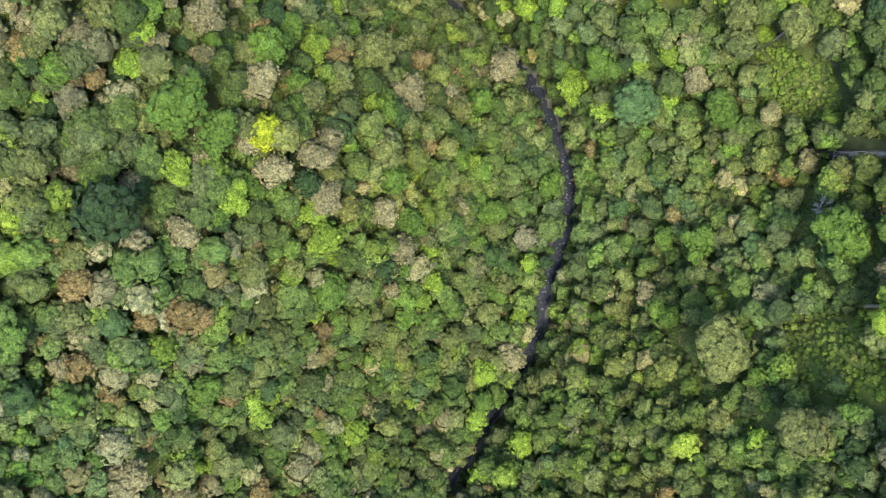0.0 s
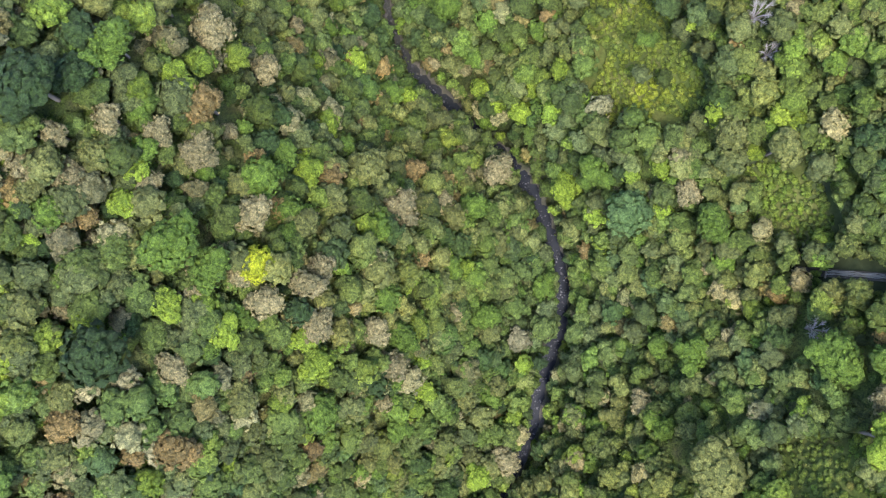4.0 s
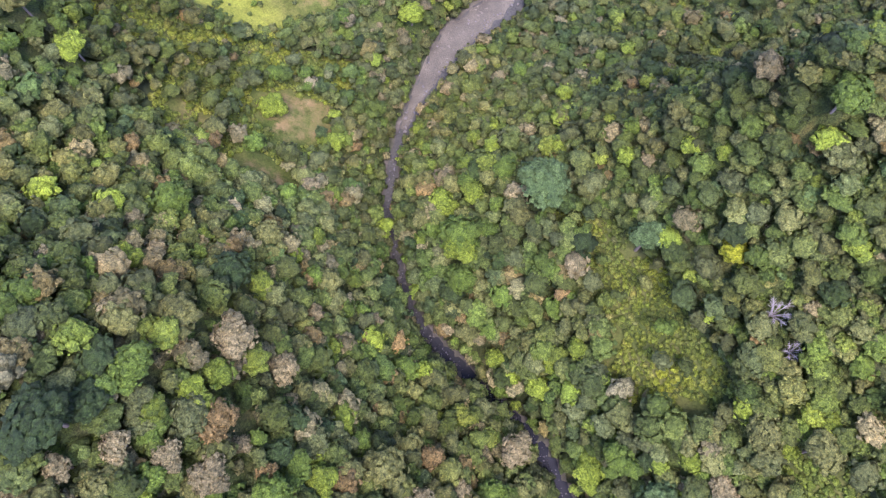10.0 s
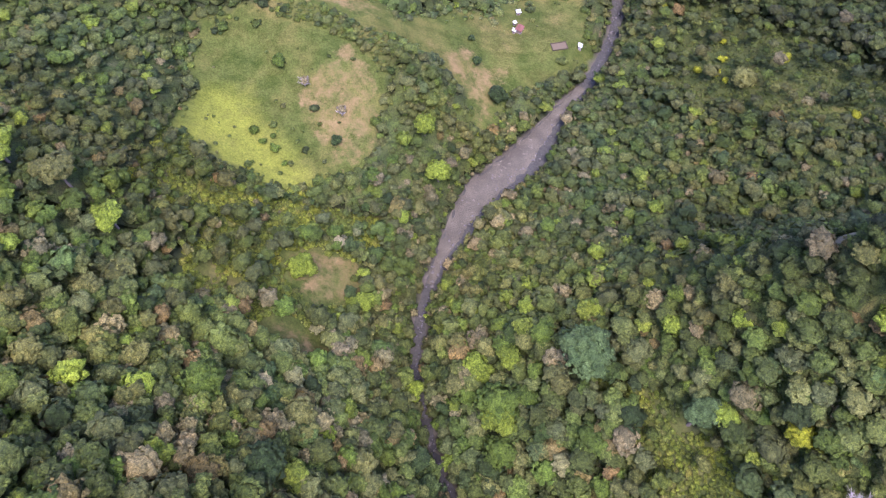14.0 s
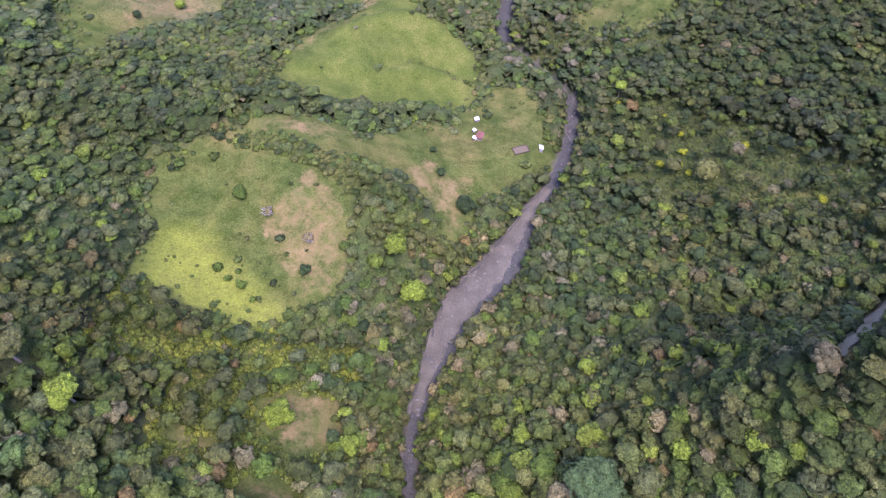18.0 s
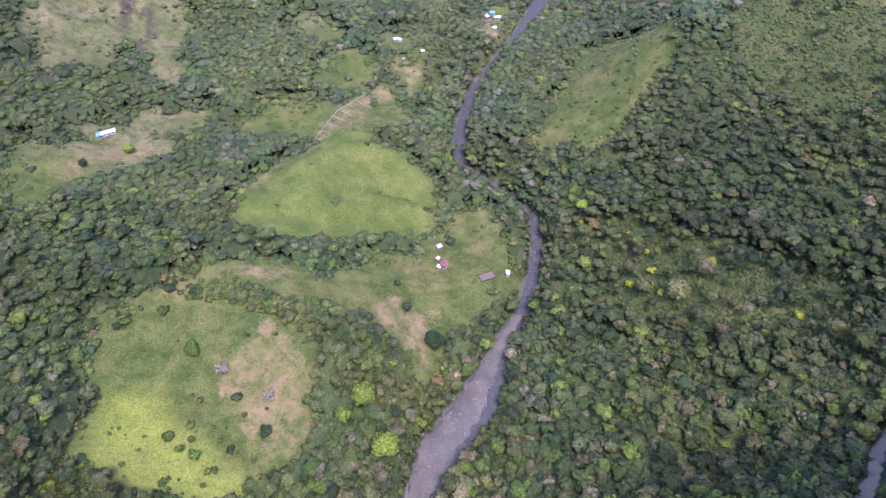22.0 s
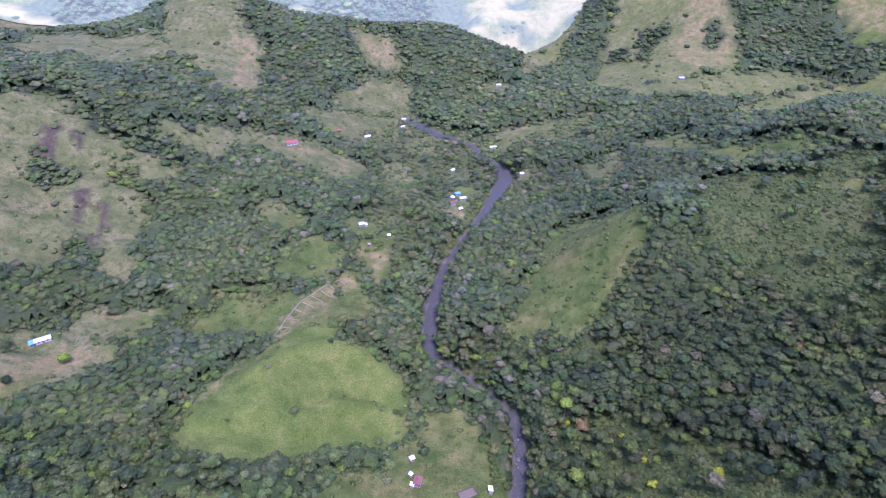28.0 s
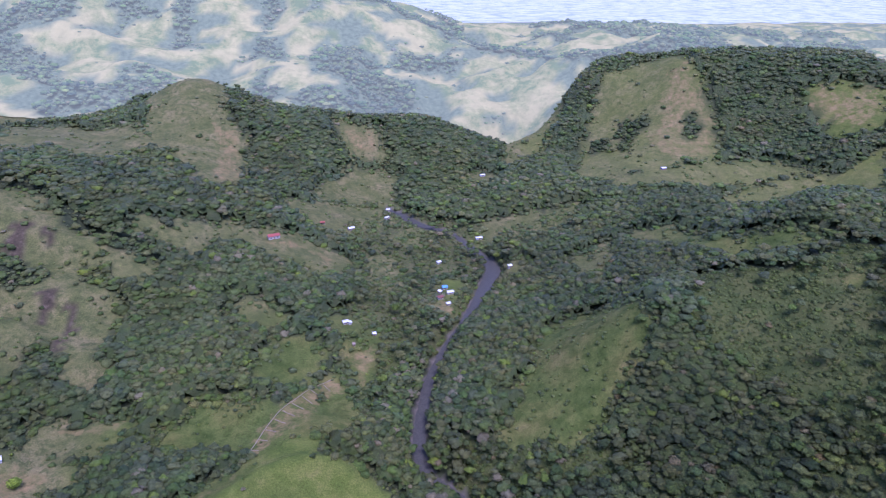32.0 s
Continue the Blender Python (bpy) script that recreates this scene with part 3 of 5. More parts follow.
def cover(x, y):
    """Masks of grass, bare soil, scrub and the rest."""
    far = np.clip(y / 400, 0.6, 2.2)
    u = x + far * (2.6 * wave(x, y, 9, 3.0) + 1.6 * wave(x, y, 3.1, 1.0))
    v = y + far * (2.6 * wave(x, y, 9, 7.0) + 1.6 * wave(x, y, 3.1, 5.0))
    masks = {kind: np.zeros(x.shape, bool) for kind in FIELDS}
    for kind, outlines in FIELDS.items():
        for corners in outlines:
            masks[kind] |= inside(u, v, corners)
    beyond = (y > 1120) | (x < -330) | (x > 760)
    masks["grass"] |= beyond & (wave(x, y, 75, 9.0) + 0.5 * wave(x, y, 31, 4.0) > 0.05 - np.clip((y - 1900) / 900, 0, 0.6))
    masks["soil"] |= beyond & (y < 1900) & (wave(x, y, 75, 9.0) + 0.4 * wave(x, y, 40, 1.0) > 0.75)
    for px, py, pr, _ in PADS:
        masks["grass"] |= np.hypot(u - px, v - py) < pr + 7
    masks["grass"] |= masks["soil"] | masks["scar"] | masks["fresh"] | masks["lush"]
    masks["copse"] &= ~masks["scar"]
    masks["scrub"] &= ~masks["soil"] & ~masks["lush"]
    for kind in ("grass", "soil", "scrub"):
        masks[kind] &= ~masks["copse"]
    return masks


def wooded(x, y):
    """Ground under trees: neither open nor scrub, and set back from the edges of the pastures in the valley."""
    m = cover(x, y)
    reach = np.clip(y / 75, 3, 9)
    near = sum(cover(x + reach * math.cos(a), y + reach * math.sin(a))["grass"] * 1 for a in np.arange(4) * 1.571 + 0.4)
    return ~m["grass"] & ~m["scrub"] & ((near == 0) | m["copse"] | (y < 300) | (wave(x, y, 9, 3.7) < -0.2))


def set_mesh(mesh, verts, faces, smooth=False):
    """Fill a mesh from arrays of corners and of triangles or quads."""
    verts, faces = np.asarray(verts, np.float32), np.asarray(faces, np.int32)
    n, k = faces.shape
    mesh.vertices.add(len(verts))
    mesh.vertices.foreach_set("co", verts.ravel())
    mesh.loops.add(n * k)
    mesh.loops.foreach_set("vertex_index", faces.ravel())
    mesh.polygons.add(n)
    mesh.polygons.foreach_set("loop_start", np.arange(0, n * k, k, dtype=np.int32))
    if smooth:
        mesh.polygons.foreach_set("use_smooth", np.ones(n, bool))
    mesh.update(calc_edges=True)
    return mesh


def put_floats(mesh, name, values):
    mesh.attributes.new(name, "FLOAT", "POINT").data.foreach_set("value", np.asarray(values, np.float32))


def axis(inner0, inner1, step, outer0, outer1, growth=1.07):
    mid = list(np.arange(inner0, inner1 + 0.1, step))
    up, down, s = [mid[-1]], [mid[0]], step
    while up[-1] < outer1 or down[-1] > outer0:
        s = min(s * growth, 160)
        if up[-1] < outer1:
            up.append(up[-1] + s)
        if down[-1] > outer0:
            down.append(down[-1] - s)
    return np.array(down[:0:-1] + mid + up[1:])


def make_ground():
    xs, ys = axis(-215, 330, 4.4, -4900, 4900), axis(-130, 660, 4.4, -4900, 4900, 1.03)
    gx, gy = np.meshgrid(xs, ys)
    x, y = gx.ravel(), gy.ravel()
    z = height(x, y)
    z = np.where(np.hypot(x, y) > 2500, z - 25 * np.clip((np.hypot(x, y) - 2500) / 1500, 0, 1), z)
    nx, ny = len(xs), len(ys)
    i = (np.arange(ny - 1)[:, None] * nx + np.arange(nx - 1)).ravel()
    mesh = set_mesh(bpy.data.meshes.new("ground"), np.stack([x, y, z], 1), np.stack([i, i + 1, i + nx + 1, i + nx], 1), True)
    m = cover(x, y)
    d, w = stream_near(x, y)
    put_floats(mesh, "grass", np.where(m["grass"], 1.0, np.where(m["scrub"], np.where(y < 300, 0.9, 0.6), np.where(wooded(x, y) | (y < 300), 0.0, 0.9))))
    soft = sum(cover(x + 3 * math.cos(a), y + 3 * math.sin(a))["soil"] * 1.0 for a in np.arange(6) * 1.047)
    gaps = m["scrub"] & (y < 200) & (wave(x, y, 7, 2.5) > 0.25)
    put_floats(mesh, "scar", m["scar"])
    around = [cover(x + 5 * math.cos(a), y + 5 * math.sin(a)) for a in np.arange(6) * 1.047]
    eastern = np.clip((x - 300) / 40, 0, 1) * np.clip((y - 480) / 60, 0, 1) * np.clip(0.7 + 0.6 * wave(x, y, 34, 2.2), 0, 1)
    put_floats(mesh, "soil", np.maximum(np.maximum((m["soil"] * 1.0 + soft) / 7, 0.55 * eastern), np.maximum(0.55 * gaps, np.clip(0.5 + 0.6 * wave(x, y, 130, 2.0), 0, 1) * np.clip((y - 2100) / 300, 0, 1))))
    put_floats(mesh, "fresh", np.maximum(0.18 * eastern, sum(m["fresh"] * 1.0 for m in around) / 6))
    put_floats(mesh, "lush", sum(m["lush"] * 1.0 for m in around) / 6)
    put_floats(mesh, "dry", np.clip((620 - x) / 100, 0, 1) * np.clip(np.maximum((y - 560) / 120, np.minimum((y - 440) / 30, (-115 - x) / 20)) + 0.4 * wave(x, y, 60, 3.0), 0, 1))
    put_floats(mesh, "rock", d < w / 2 + 1.5)
    mesh.materials.append(GROUND)
    tagged(new("ground", mesh), "steep tropical valley floor and slopes under forest and pasture", "ground", kind="structure")


make_ground()


def make_backdrop(label, x0, x1, y0, y1, step, lift, material):
    """The far distance behind the last ridge, laid just over the ground's sheet."""
    xs, ys = np.arange(x0, x1 + 1, step), np.arange(y0, y1 + 1, step)
    gx, gy = np.meshgrid(xs, ys)
    x, y = gx.ravel(), gy.ravel()
    z = height(x, y)
    z = np.where(np.hypot(x, y) > 2500, z - 25 * np.clip((np.hypot(x, y) - 2500) / 1500, 0, 1), z) + lift * np.clip((y - 1205) / 90, 0.15, 1)
    i = (np.arange(len(ys) - 1)[:, None] * len(xs) + np.arange(len(xs) - 1)).ravel()
    mesh = set_mesh(bpy.data.meshes.new("backdrop"), np.stack([x, y, z], 1), np.stack([i, i + 1, i + len(xs) + 1, i + len(xs)], 1), True)
    ravine = (np.abs(wave(x, y, 62, 6.3)) > 0.46) & (y < 2440)
    put_floats(mesh, "wood", np.where(cover(x, y)["grass"] & ~ravine, 0.0, 1.0 if y1 < 2600 else 0.35))
    mesh.materials.append(material)
    tagged(new("backdrop", mesh), label, "distance", kind="structure")


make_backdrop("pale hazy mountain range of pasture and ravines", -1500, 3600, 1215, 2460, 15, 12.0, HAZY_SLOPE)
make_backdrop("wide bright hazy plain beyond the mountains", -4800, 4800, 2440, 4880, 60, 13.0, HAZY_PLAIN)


# ---- stream ----
def water_material():
    n = Nodes("stream water", 0.55, 0.15)
    stones = n.ramp(n.cells(0.9), [(0.05, (0.030, 0.029, 0.022)), (0.6, (0.078, 0.076, 0.055))])
    c = n.mix(n.noise(0.25, 6, 0.7), (0.030, 0.029, 0.025), stones)
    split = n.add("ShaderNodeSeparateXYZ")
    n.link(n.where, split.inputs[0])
    # Near-black water up the gorge: the deep shade there, put into the colour.
    gorge_shade = n.ramp(n.scalar("ADD", n.scalar("MULTIPLY", split.outputs["Y"], 1 / 240), n.scalar("MULTIPLY", n.noise(0.06, 4), 0.3)), [(0.50, (1, 1, 1)), (0.85, (0, 0, 0))])
    c = n.mix(gorge_shade, c, (0.010, 0.011, 0.014))
    foam = n.ramp(n.noise(0.55, 8, 0.8), [(0.66, (0, 0, 0)), (0.74, (1, 1, 1))])
    c = n.mix(foam, c, (0.24, 0.24, 0.25))
    return n.done(c, n.noise(1.5, 4), 0.5, 0.2)


def make_stream():
    p = STREAM
    d = np.gradient(p[:, :2], axis=0)
    d /= np.linalg.norm(d, axis=1)[:, None]
    side = np.stack([-d[:, 1], d[:, 0]], 1)
    n, k = len(p), 7
    rows = []
    for j in range(k):
        f = j / (k - 1) - 0.5
        off = f * (p[:, 2] + 1.6 * wave(p[:, 0] * 3, p[:, 1] * 3, 6, 2.0 if f > 0 else 6.0) + 1.0)
        q = p[:, :2] + side * off[:, None]
        rows.append(np.c_[q, np.interp(p[:, 1], LEVEL_Y, LEVEL_Z) - 0.55 + 0.12 * wave(q[:, 0], q[:, 1], 2.0)])
    verts = np.concatenate(rows)
    i = np.arange(n - 1)
    faces = np.concatenate([np.stack([j * n + i, j * n + i + 1, (j + 1) * n + i + 1, (j + 1) * n + i], 1) for j in range(k - 1)])
    mesh = set_mesh(bpy.data.meshes.new("water"), verts, faces, True)
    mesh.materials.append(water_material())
    tagged(new("water", mesh), "shallow grey mountain stream over dark stones", "stream", kind="structure")


make_stream()


# ---- forest ----
def ico(level):
    bm = bmesh.new()
    bmesh.ops.create_icosphere(bm, subdivisions=level, radius=1)
    bm.verts.index_update()
    v = np.array([q.co[:] for q in bm.verts])
    f = np.array([[q.index for q in face.verts] for face in bm.faces])
    bm.free()
    return v, f


def crown(seed, heads, clumps, tufts, leaf, flat=0.85, core=1, grain=0.17, ragged=0.10):
    """One crown of about 1 m radius over its base: a dome of one or more heads, closely set with leaf clumps and loose tufts, as triangles."""
    rng = np.random.default_rng(seed)
    cv, cf = ico(core)
    cf = cf[cv[cf].mean(1)[:, 2] > -0.3]
    spokes = np.arange(5) * 2 * math.pi / 5
    gf = np.array([[0, 1 + k, 1 + (k + 1) % 5] for k in range(5)])
    cs, rs = [np.array([0, 0, 0.45])], [0.80 if heads < 2 else rng.uniform(0.56, 0.70)]
    for k in range(heads - 1):
        a = 2.4 * k + rng.uniform(-0.6, 0.6)
        r = rng.uniform(0.34, 0.58)
        cs.append(np.array([r * math.cos(a), r * math.sin(a), 0.42 + rng.uniform(-0.14, 0.22)]))
        rs.append(rng.uniform(0.34, 0.52))
    V, Fs, n = [], [], 0
    for c, r in zip(cs, rs):
        bumps = 0.88 + rng.uniform(-0.08, 0.08, len(cv))
        V.append(c + cv * (bumps * r)[:, None] * (1, 1, flat))
        Fs.append(cf + n)
        n += len(cv)
    area = np.array(rs) ** 2
    centres, sizes = np.array(cs), np.array(rs)
    for kind, count in (("clump", clumps), ("tuft", tufts)):
        made, tries = 0, 0
        while made < count and tries < count * 8:
            tries += 1
            k = rng.choice(len(rs), p=area / area.sum())
            d = rng.normal(size=3)
            d[2] = abs(d[2]) - 0.25 * rng.uniform()
            d /= np.linalg.norm(d)
            p = cs[k] + d * rs[k] * (1, 1, flat) * rng.uniform(0.86 - ragged, 1.0 + ragged)
            inner = np.linalg.norm((p - centres) / (1, 1, flat), axis=1) < sizes * 0.72
            if inner.any():
                continue
            if kind == "clump":
                g = grain * rng.uniform(0.6, 1.3)
                u = np.cross(d, (0.31, 0.52, 0.79))
                u /= np.linalg.norm(u)
                w = np.cross(d, u)
                a = spokes + rng.uniform(0, 1.2) + rng.uniform(-0.3, 0.3, 5)
                ring = p + g * rng.uniform(0.75, 1.3, 5)[:, None] * (np.cos(a)[:, None] * u + np.sin(a)[:, None] * w) - d * g * rng.uniform(0.2, 0.7, 5)[:, None]
                V.append(np.concatenate([[p + d * g * rng.uniform(0.35, 0.7)], ring]))
                Fs.append(gf + n)
                n += 6
            else:
                m = d + rng.normal(size=3) * 0.55
                u = np.cross(m, rng.normal(size=3))
                u /= np.linalg.norm(u) + 1e-9
                w = np.cross(m, u)
                w /= np.linalg.norm(w) + 1e-9
                s = leaf * rng.uniform(0.6, 1.25)
                V.append(np.array([p - u * s, p + u * s * 0.9 + w * 0.35 * s, p + w * s * 1.1, p - w * s * 0.8 + m * 0.1 * s]))
                Fs.append(np.array([[0, 1, 2], [0, 3, 1]]) + n)
                n += 4
            made += 1
    V = np.concatenate(V)
    V[:, :2] /= np.percentile(np.hypot(V[:, 0], V[:, 1]), 93)
    return V, np.concatenate(Fs)


def bare_crown(seed, twigs=70):
    """A leafless crown: tapered limbs that fork into twigs, as thin three-sided sticks."""
    rng = np.random.default_rng(seed)
    V, Fs, n = [], [], 0

    def stick(a, b, r0, r1):
        nonlocal n
        d = (b - a) / np.linalg.norm(b - a)
        u = np.cross(d, (0.3, 0.5, 0.8))
        u /= np.linalg.norm(u)
        w = np.cross(d, u)
        ring = [math.cos(t) * u + math.sin(t) * w for t in (0, 2.1, 4.2)]
        V.append(np.array([a + q * r0 for q in ring] + [b + q * r1 for q in ring]))
        Fs.append(np.array([[0, 1, 4], [0, 4, 3], [1, 2, 5], [1, 5, 4], [2, 0, 3], [2, 3, 5]]) + n)
        n += 6

    limbs = []
    for k in range(9):
        a = 2.4 * k + rng.uniform(-0.3, 0.3)
        tip = np.array([math.cos(a) * rng.uniform(0.4, 0.9), math.sin(a) * rng.uniform(0.4, 0.9), rng.uniform(0.6, 1.0)])
        mid = tip * (0.45, 0.45, 0.55)
        stick(np.array([0, 0, -0.1]), mid, 0.028, 0.02)
        stick(mid, tip, 0.02, 0.008)
        limbs.append((mid, tip))
    for k in range(twigs):
        mid, tip = limbs[k % 9]
        a = mid + (tip - mid) * rng.uniform(0.1, 0.9)
        d = (tip - mid) + rng.normal(size=3) * 0.35
        d[2] = abs(d[2])
        stick(a, a + d / np.linalg.norm(d) * rng.uniform(0.18, 0.4), 0.011, 0.005)
    return np.concatenate(V), np.concatenate(Fs)


def trunk_mesh(seed):
    """A tapered trunk 1 m high with four limbs."""
    rng = np.random.default_rng(seed)
    V, Fs, n = [], [], 0

    def tube(points, radii):
        nonlocal n
        k = 6
        for p, r in zip(points, radii):
            V.append(np.array([[p[0] + r * math.cos(a), p[1] + r * math.sin(a), p[2]] for a in np.arange(k) * 2 * math.pi / k]))
        for i in range(len(points) - 1):
            for j in range(k):
                a, b = n + i * k + j, n + i * k + (j + 1) % k
                Fs.append([[a, b, b + k], [a, b + k, a + k]])
        n += k * len(points)

    tube([(0, 0, -0.15), (0.01, 0, 0.25), (0.0, 0.02, 0.6), (0.02, 0.01, 1.0)], [0.05, 0.035, 0.028, 0.018])
    for q in range(4):
        a = 1.57 * q + rng.uniform(-0.4, 0.4)
        tube([(0, 0, 0.55 + 0.06 * q), (0.12 * math.cos(a), 0.12 * math.sin(a), 0.8 + 0.03 * q), (0.25 * math.cos(a), 0.25 * math.sin(a), 0.98)], [0.02, 0.014, 0.007])
    return np.concatenate(V), np.concatenate([np.array(f) for f in Fs])


YELLOW_TREES = [(-46, 30, 4.7), (86, 125, 4.4), (124, 327, 3.6), (157, 328, 3.4), (130, 336, 2.4), (118, 333, 2.2), (128, 320, 2.0), (135, 352, 1.8), (172, 280, 2.4), (135, 374, 1.5), (114, 394, 1.8)]
LIME_TREES_A = [(-53, 13, 4.7), (-11, 94, 3.5), (31, 88, 4.7), (48, 59, 6.7), (15, -45, 4.9), (28, -25, 3.8), (-4, -11, 4.1), (-32, 3, 5.3), (-35, 10, 4.3), (-84, 16, 3.6), (-75, 45, 4.1), (-66, 20, 4.5), (74, 63, 4.8), (-36, 57, 4.2), (-29, -61, 5.7), (120, -16, 6.7), (28, -69, 5.5), (-66, 78, 3.8), (16, 101, 4.1), (-5, 163, 5.1), (-30, 158, 5.1), (43, 100, 4.4), (60, 164, 3.8), (-50, 192, 3.9), (-76, 204, 6.1), (-165, 211, 7.1), (-134, 198, 5.7), (-3, 160, 4.9), (8, 164, 4.9), (3, 142, 7.2)]
LIME_TREES_B = [(-27, 287, 5.8), (-20, 266, 5.7), (75, 160, 3.5), (115, 400, 3.5), (-23, 307, 2.7), (-150, 480, 3.4)]
BRIGHT_TREES = [(-100, 318, 3.8), (-108, 279, 2.4), (-103, 273, 1.8), (-97, 269, 2.6), (-92, 262, 1.6), (-99, 277, 1.4), (17, 13, 5.4), (-66, -39, 5.2), (84, 2, 6.2), (113, 5, 7.9), (124, 5, 5.8), (-15, 21, 4.8), (13, 52, 5.0), (40, 24, 5.0), (54, 63, 6.7), (89, 44, 6.2), (-46, 53, 5.2), (-42, 60, 4.6), (-63, 35, 7.2), (-56, 29, 5.5), (-19, -38, 3.6), (-12, -22, 5.1), (-33, -12, 5.5), (-10, 8, 4.9), (-89, 138, 6.4), (-77, 82, 5.7), (6, 169, 4.5), (3, 129, 6.1), (2, 145, 7.5), (105, 157, 6.6)]
DARK_TREES = [(-78, 9, 7.8), (-90, 69, 7.6), (-66, 113, 6.0), (-69, 276, 3.0), (12, 325, 5.5), (1, 346, 2.7), (-2, 363, 2.1), (-168, 454, 2.6)]
PALE_TREES = [(-67, 292, 2.4), (-86, 307, 2.4), (-59, 58, 5.4), (-70, 50, 3.5), (-47, 43, 5.4), (-44, 20, 4.9), (-35, 25, 4.7), (-11, 48, 6.2), (22, 67, 6.3), (-65, 4, 4.6), (-13, 0, 5.9), (-18, 11, 4.7), (-32, 14, 5.3), (-60, 28, 3.1), (2, 53, 4.4), (26, -40, 5.5), (-94, -29, 3.2), (-83, -60, 6.3), (-74, -71, 4.7), (70, -16, 4.7), (82, 55, 4.7), (122, -6, 4.8), (-68, 62, 3.9), (-78, 65, 3.8), (-88, 60, 3.7), (-49, 87, 4.7), (-60, 93, 6.5)]
BARE_TREES = [(112, 12, 4.9), (95, 105, 4.8), (99, 94, 3.8), (-67, 290, 3.6), (-86, 305, 3.7)]
RUST_TREES = [(-83, 41, 3.3), (-49, 59, 3.1), (-88, -8, 4.6), (-66, -17, 5.6), (-76, -18, 3.6), (-57, -74, 4.9), (-90, -29, 4.1), (-86, -36, 3.3), (-8, 63, 4.4), (-61, -42, 3.6), (-59, 71, 5.9), (120, 388, 4.3)]
OLIVE_TREES = [(104, 66, 6.0), (-21, 60, 7.2), (-36, 41, 4.9), (-88, -2, 3.8), (97, -50, 7.7), (85, -30, 9.0), (-50, -5, 4.9), (-71, 97, 6.3), (91, 71, 5.9), (-43, 120, 5.6), (-63, 133, 5.4), (-149, 209, 7.0), (133, 315, 6.6), (137, 316, 4.6)]
SEA_TREES = [(65, 49, 7.6), (64, 134, 6.3), (32, 162, 8.4), (33, 158, 8.6)]
TREES = {
    "yellow": YELLOW_TREES,
    "lime": LIME_TREES_A + LIME_TREES_B,
    "bright": BRIGHT_TREES,
    "dark": DARK_TREES,
    "pale": PALE_TREES,
    "bare": BARE_TREES,
    "rust": RUST_TREES,
    "olive": OLIVE_TREES,
    "sea": SEA_TREES,
}



def build_tree_meshes():
    made = {}
    for name in SPECIES:
        for k in range(3):
            v, f = crown(11 * k + len(name), *((2 + 2 * k, 120, 170, 0.07, 0.82, 1, 0.125, 0.16) if name in ("pale", "rust") else (1 + 2 * k, 130, 60, 0.06, 0.85, 1, 0.135)))
            mesh = set_mesh(bpy.data.meshes.new(name + "_crown"), v, f)
            mesh.materials.append(LEAVES[name])
            made[name, k] = mesh
    for k in range(3):
        mesh = set_mesh(bpy.data.meshes.new("bare_crown"), *bare_crown(k, 190))
        mesh.materials.append(PALE_BARK)
        made["bare", k] = mesh
    mesh = set_mesh(bpy.data.meshes.new("trunk"), *trunk_mesh(4), True)
    mesh.materials.append(BARK)
    made["trunk"] = mesh
    return made


TREE_MESHES = build_tree_meshes()
TREE_WORDS = {
    "yellow": "tree with a bright yellow-green flowering crown in the forest",
    "lime": "broadleaf tree with a fresh lime-green crown",
    "bright": "broadleaf tree with a bright mid-green rounded crown",
    "dark": "tree with a dense dark green domed crown",
    "pale": "forest tree with a thin pale grey-pink crown",
    "rust": "forest tree with a dry rust-brown crown",
    "olive": "broadleaf tree with a pale olive crown",
    "sea": "broad forest tree with a blue-green crown",
    "green": "broadleaf forest tree with a mid-green crown",
    "grey": "broadleaf forest tree with a dull grey-green crown",
    "bare": "leafless tree with pale bare branches",
}


def plant(species, x, y, r, rng, stem=None):
    z = ground_at(x, y)
    stem = (3.0 + 1.25 * r) * rng.uniform(0.85, 1.15) if stem is None else stem
    tree = new("tree")
    tree.matrix_world = pose(x, y, z, 0, 0, rng.uniform(0, 360))
    part_t = new("trunk", TREE_MESHES["trunk"])
    part_t.parent, part_t.scale = tree, (stem * 0.9 + r * 0.5, stem * 0.9 + r * 0.5, stem + r * 0.5)
    part_c = new("crown", TREE_MESHES[species, rng.integers(3)])
    part_c.parent = tree
    part_c.location, part_c.scale = (0, 0, stem - 0.15 * r), (r * rng.uniform(0.92, 1.1), r * rng.uniform(0.92, 1.1), r * rng.uniform(0.85, 1.15))
    tagged(tree, TREE_WORDS[species], "tree", "forest trees")


def plant_landmarks():
    rng = np.random.default_rng(3)
    for species, rows in TREES.items():
        for x, y, r in rows:
            spot = cover(np.array([float(x)]), np.array([float(y)]))
            open_ground = spot["grass"][0] or (spot["scrub"][0] and y > 200)
            plant(species, x, y, r, rng, 0.5 * r if open_ground else 4.0 + 1.4 * r)


plant_landmarks()


def scatter(x0, x1, y0, y1, step, rng):
    ys = np.arange(y0, y1, step * 0.87)
    xs = np.arange(x0, x1, step)
    gx, gy = np.meshgrid(xs, ys)
    gx = gx + (np.arange(len(ys)) % 2)[:, None] * step / 2
    return gx.ravel() + rng.uniform(-0.42, 0.42, gx.size) * step, gy.ravel() + rng.uniform(-0.42, 0.42, gx.size) * step


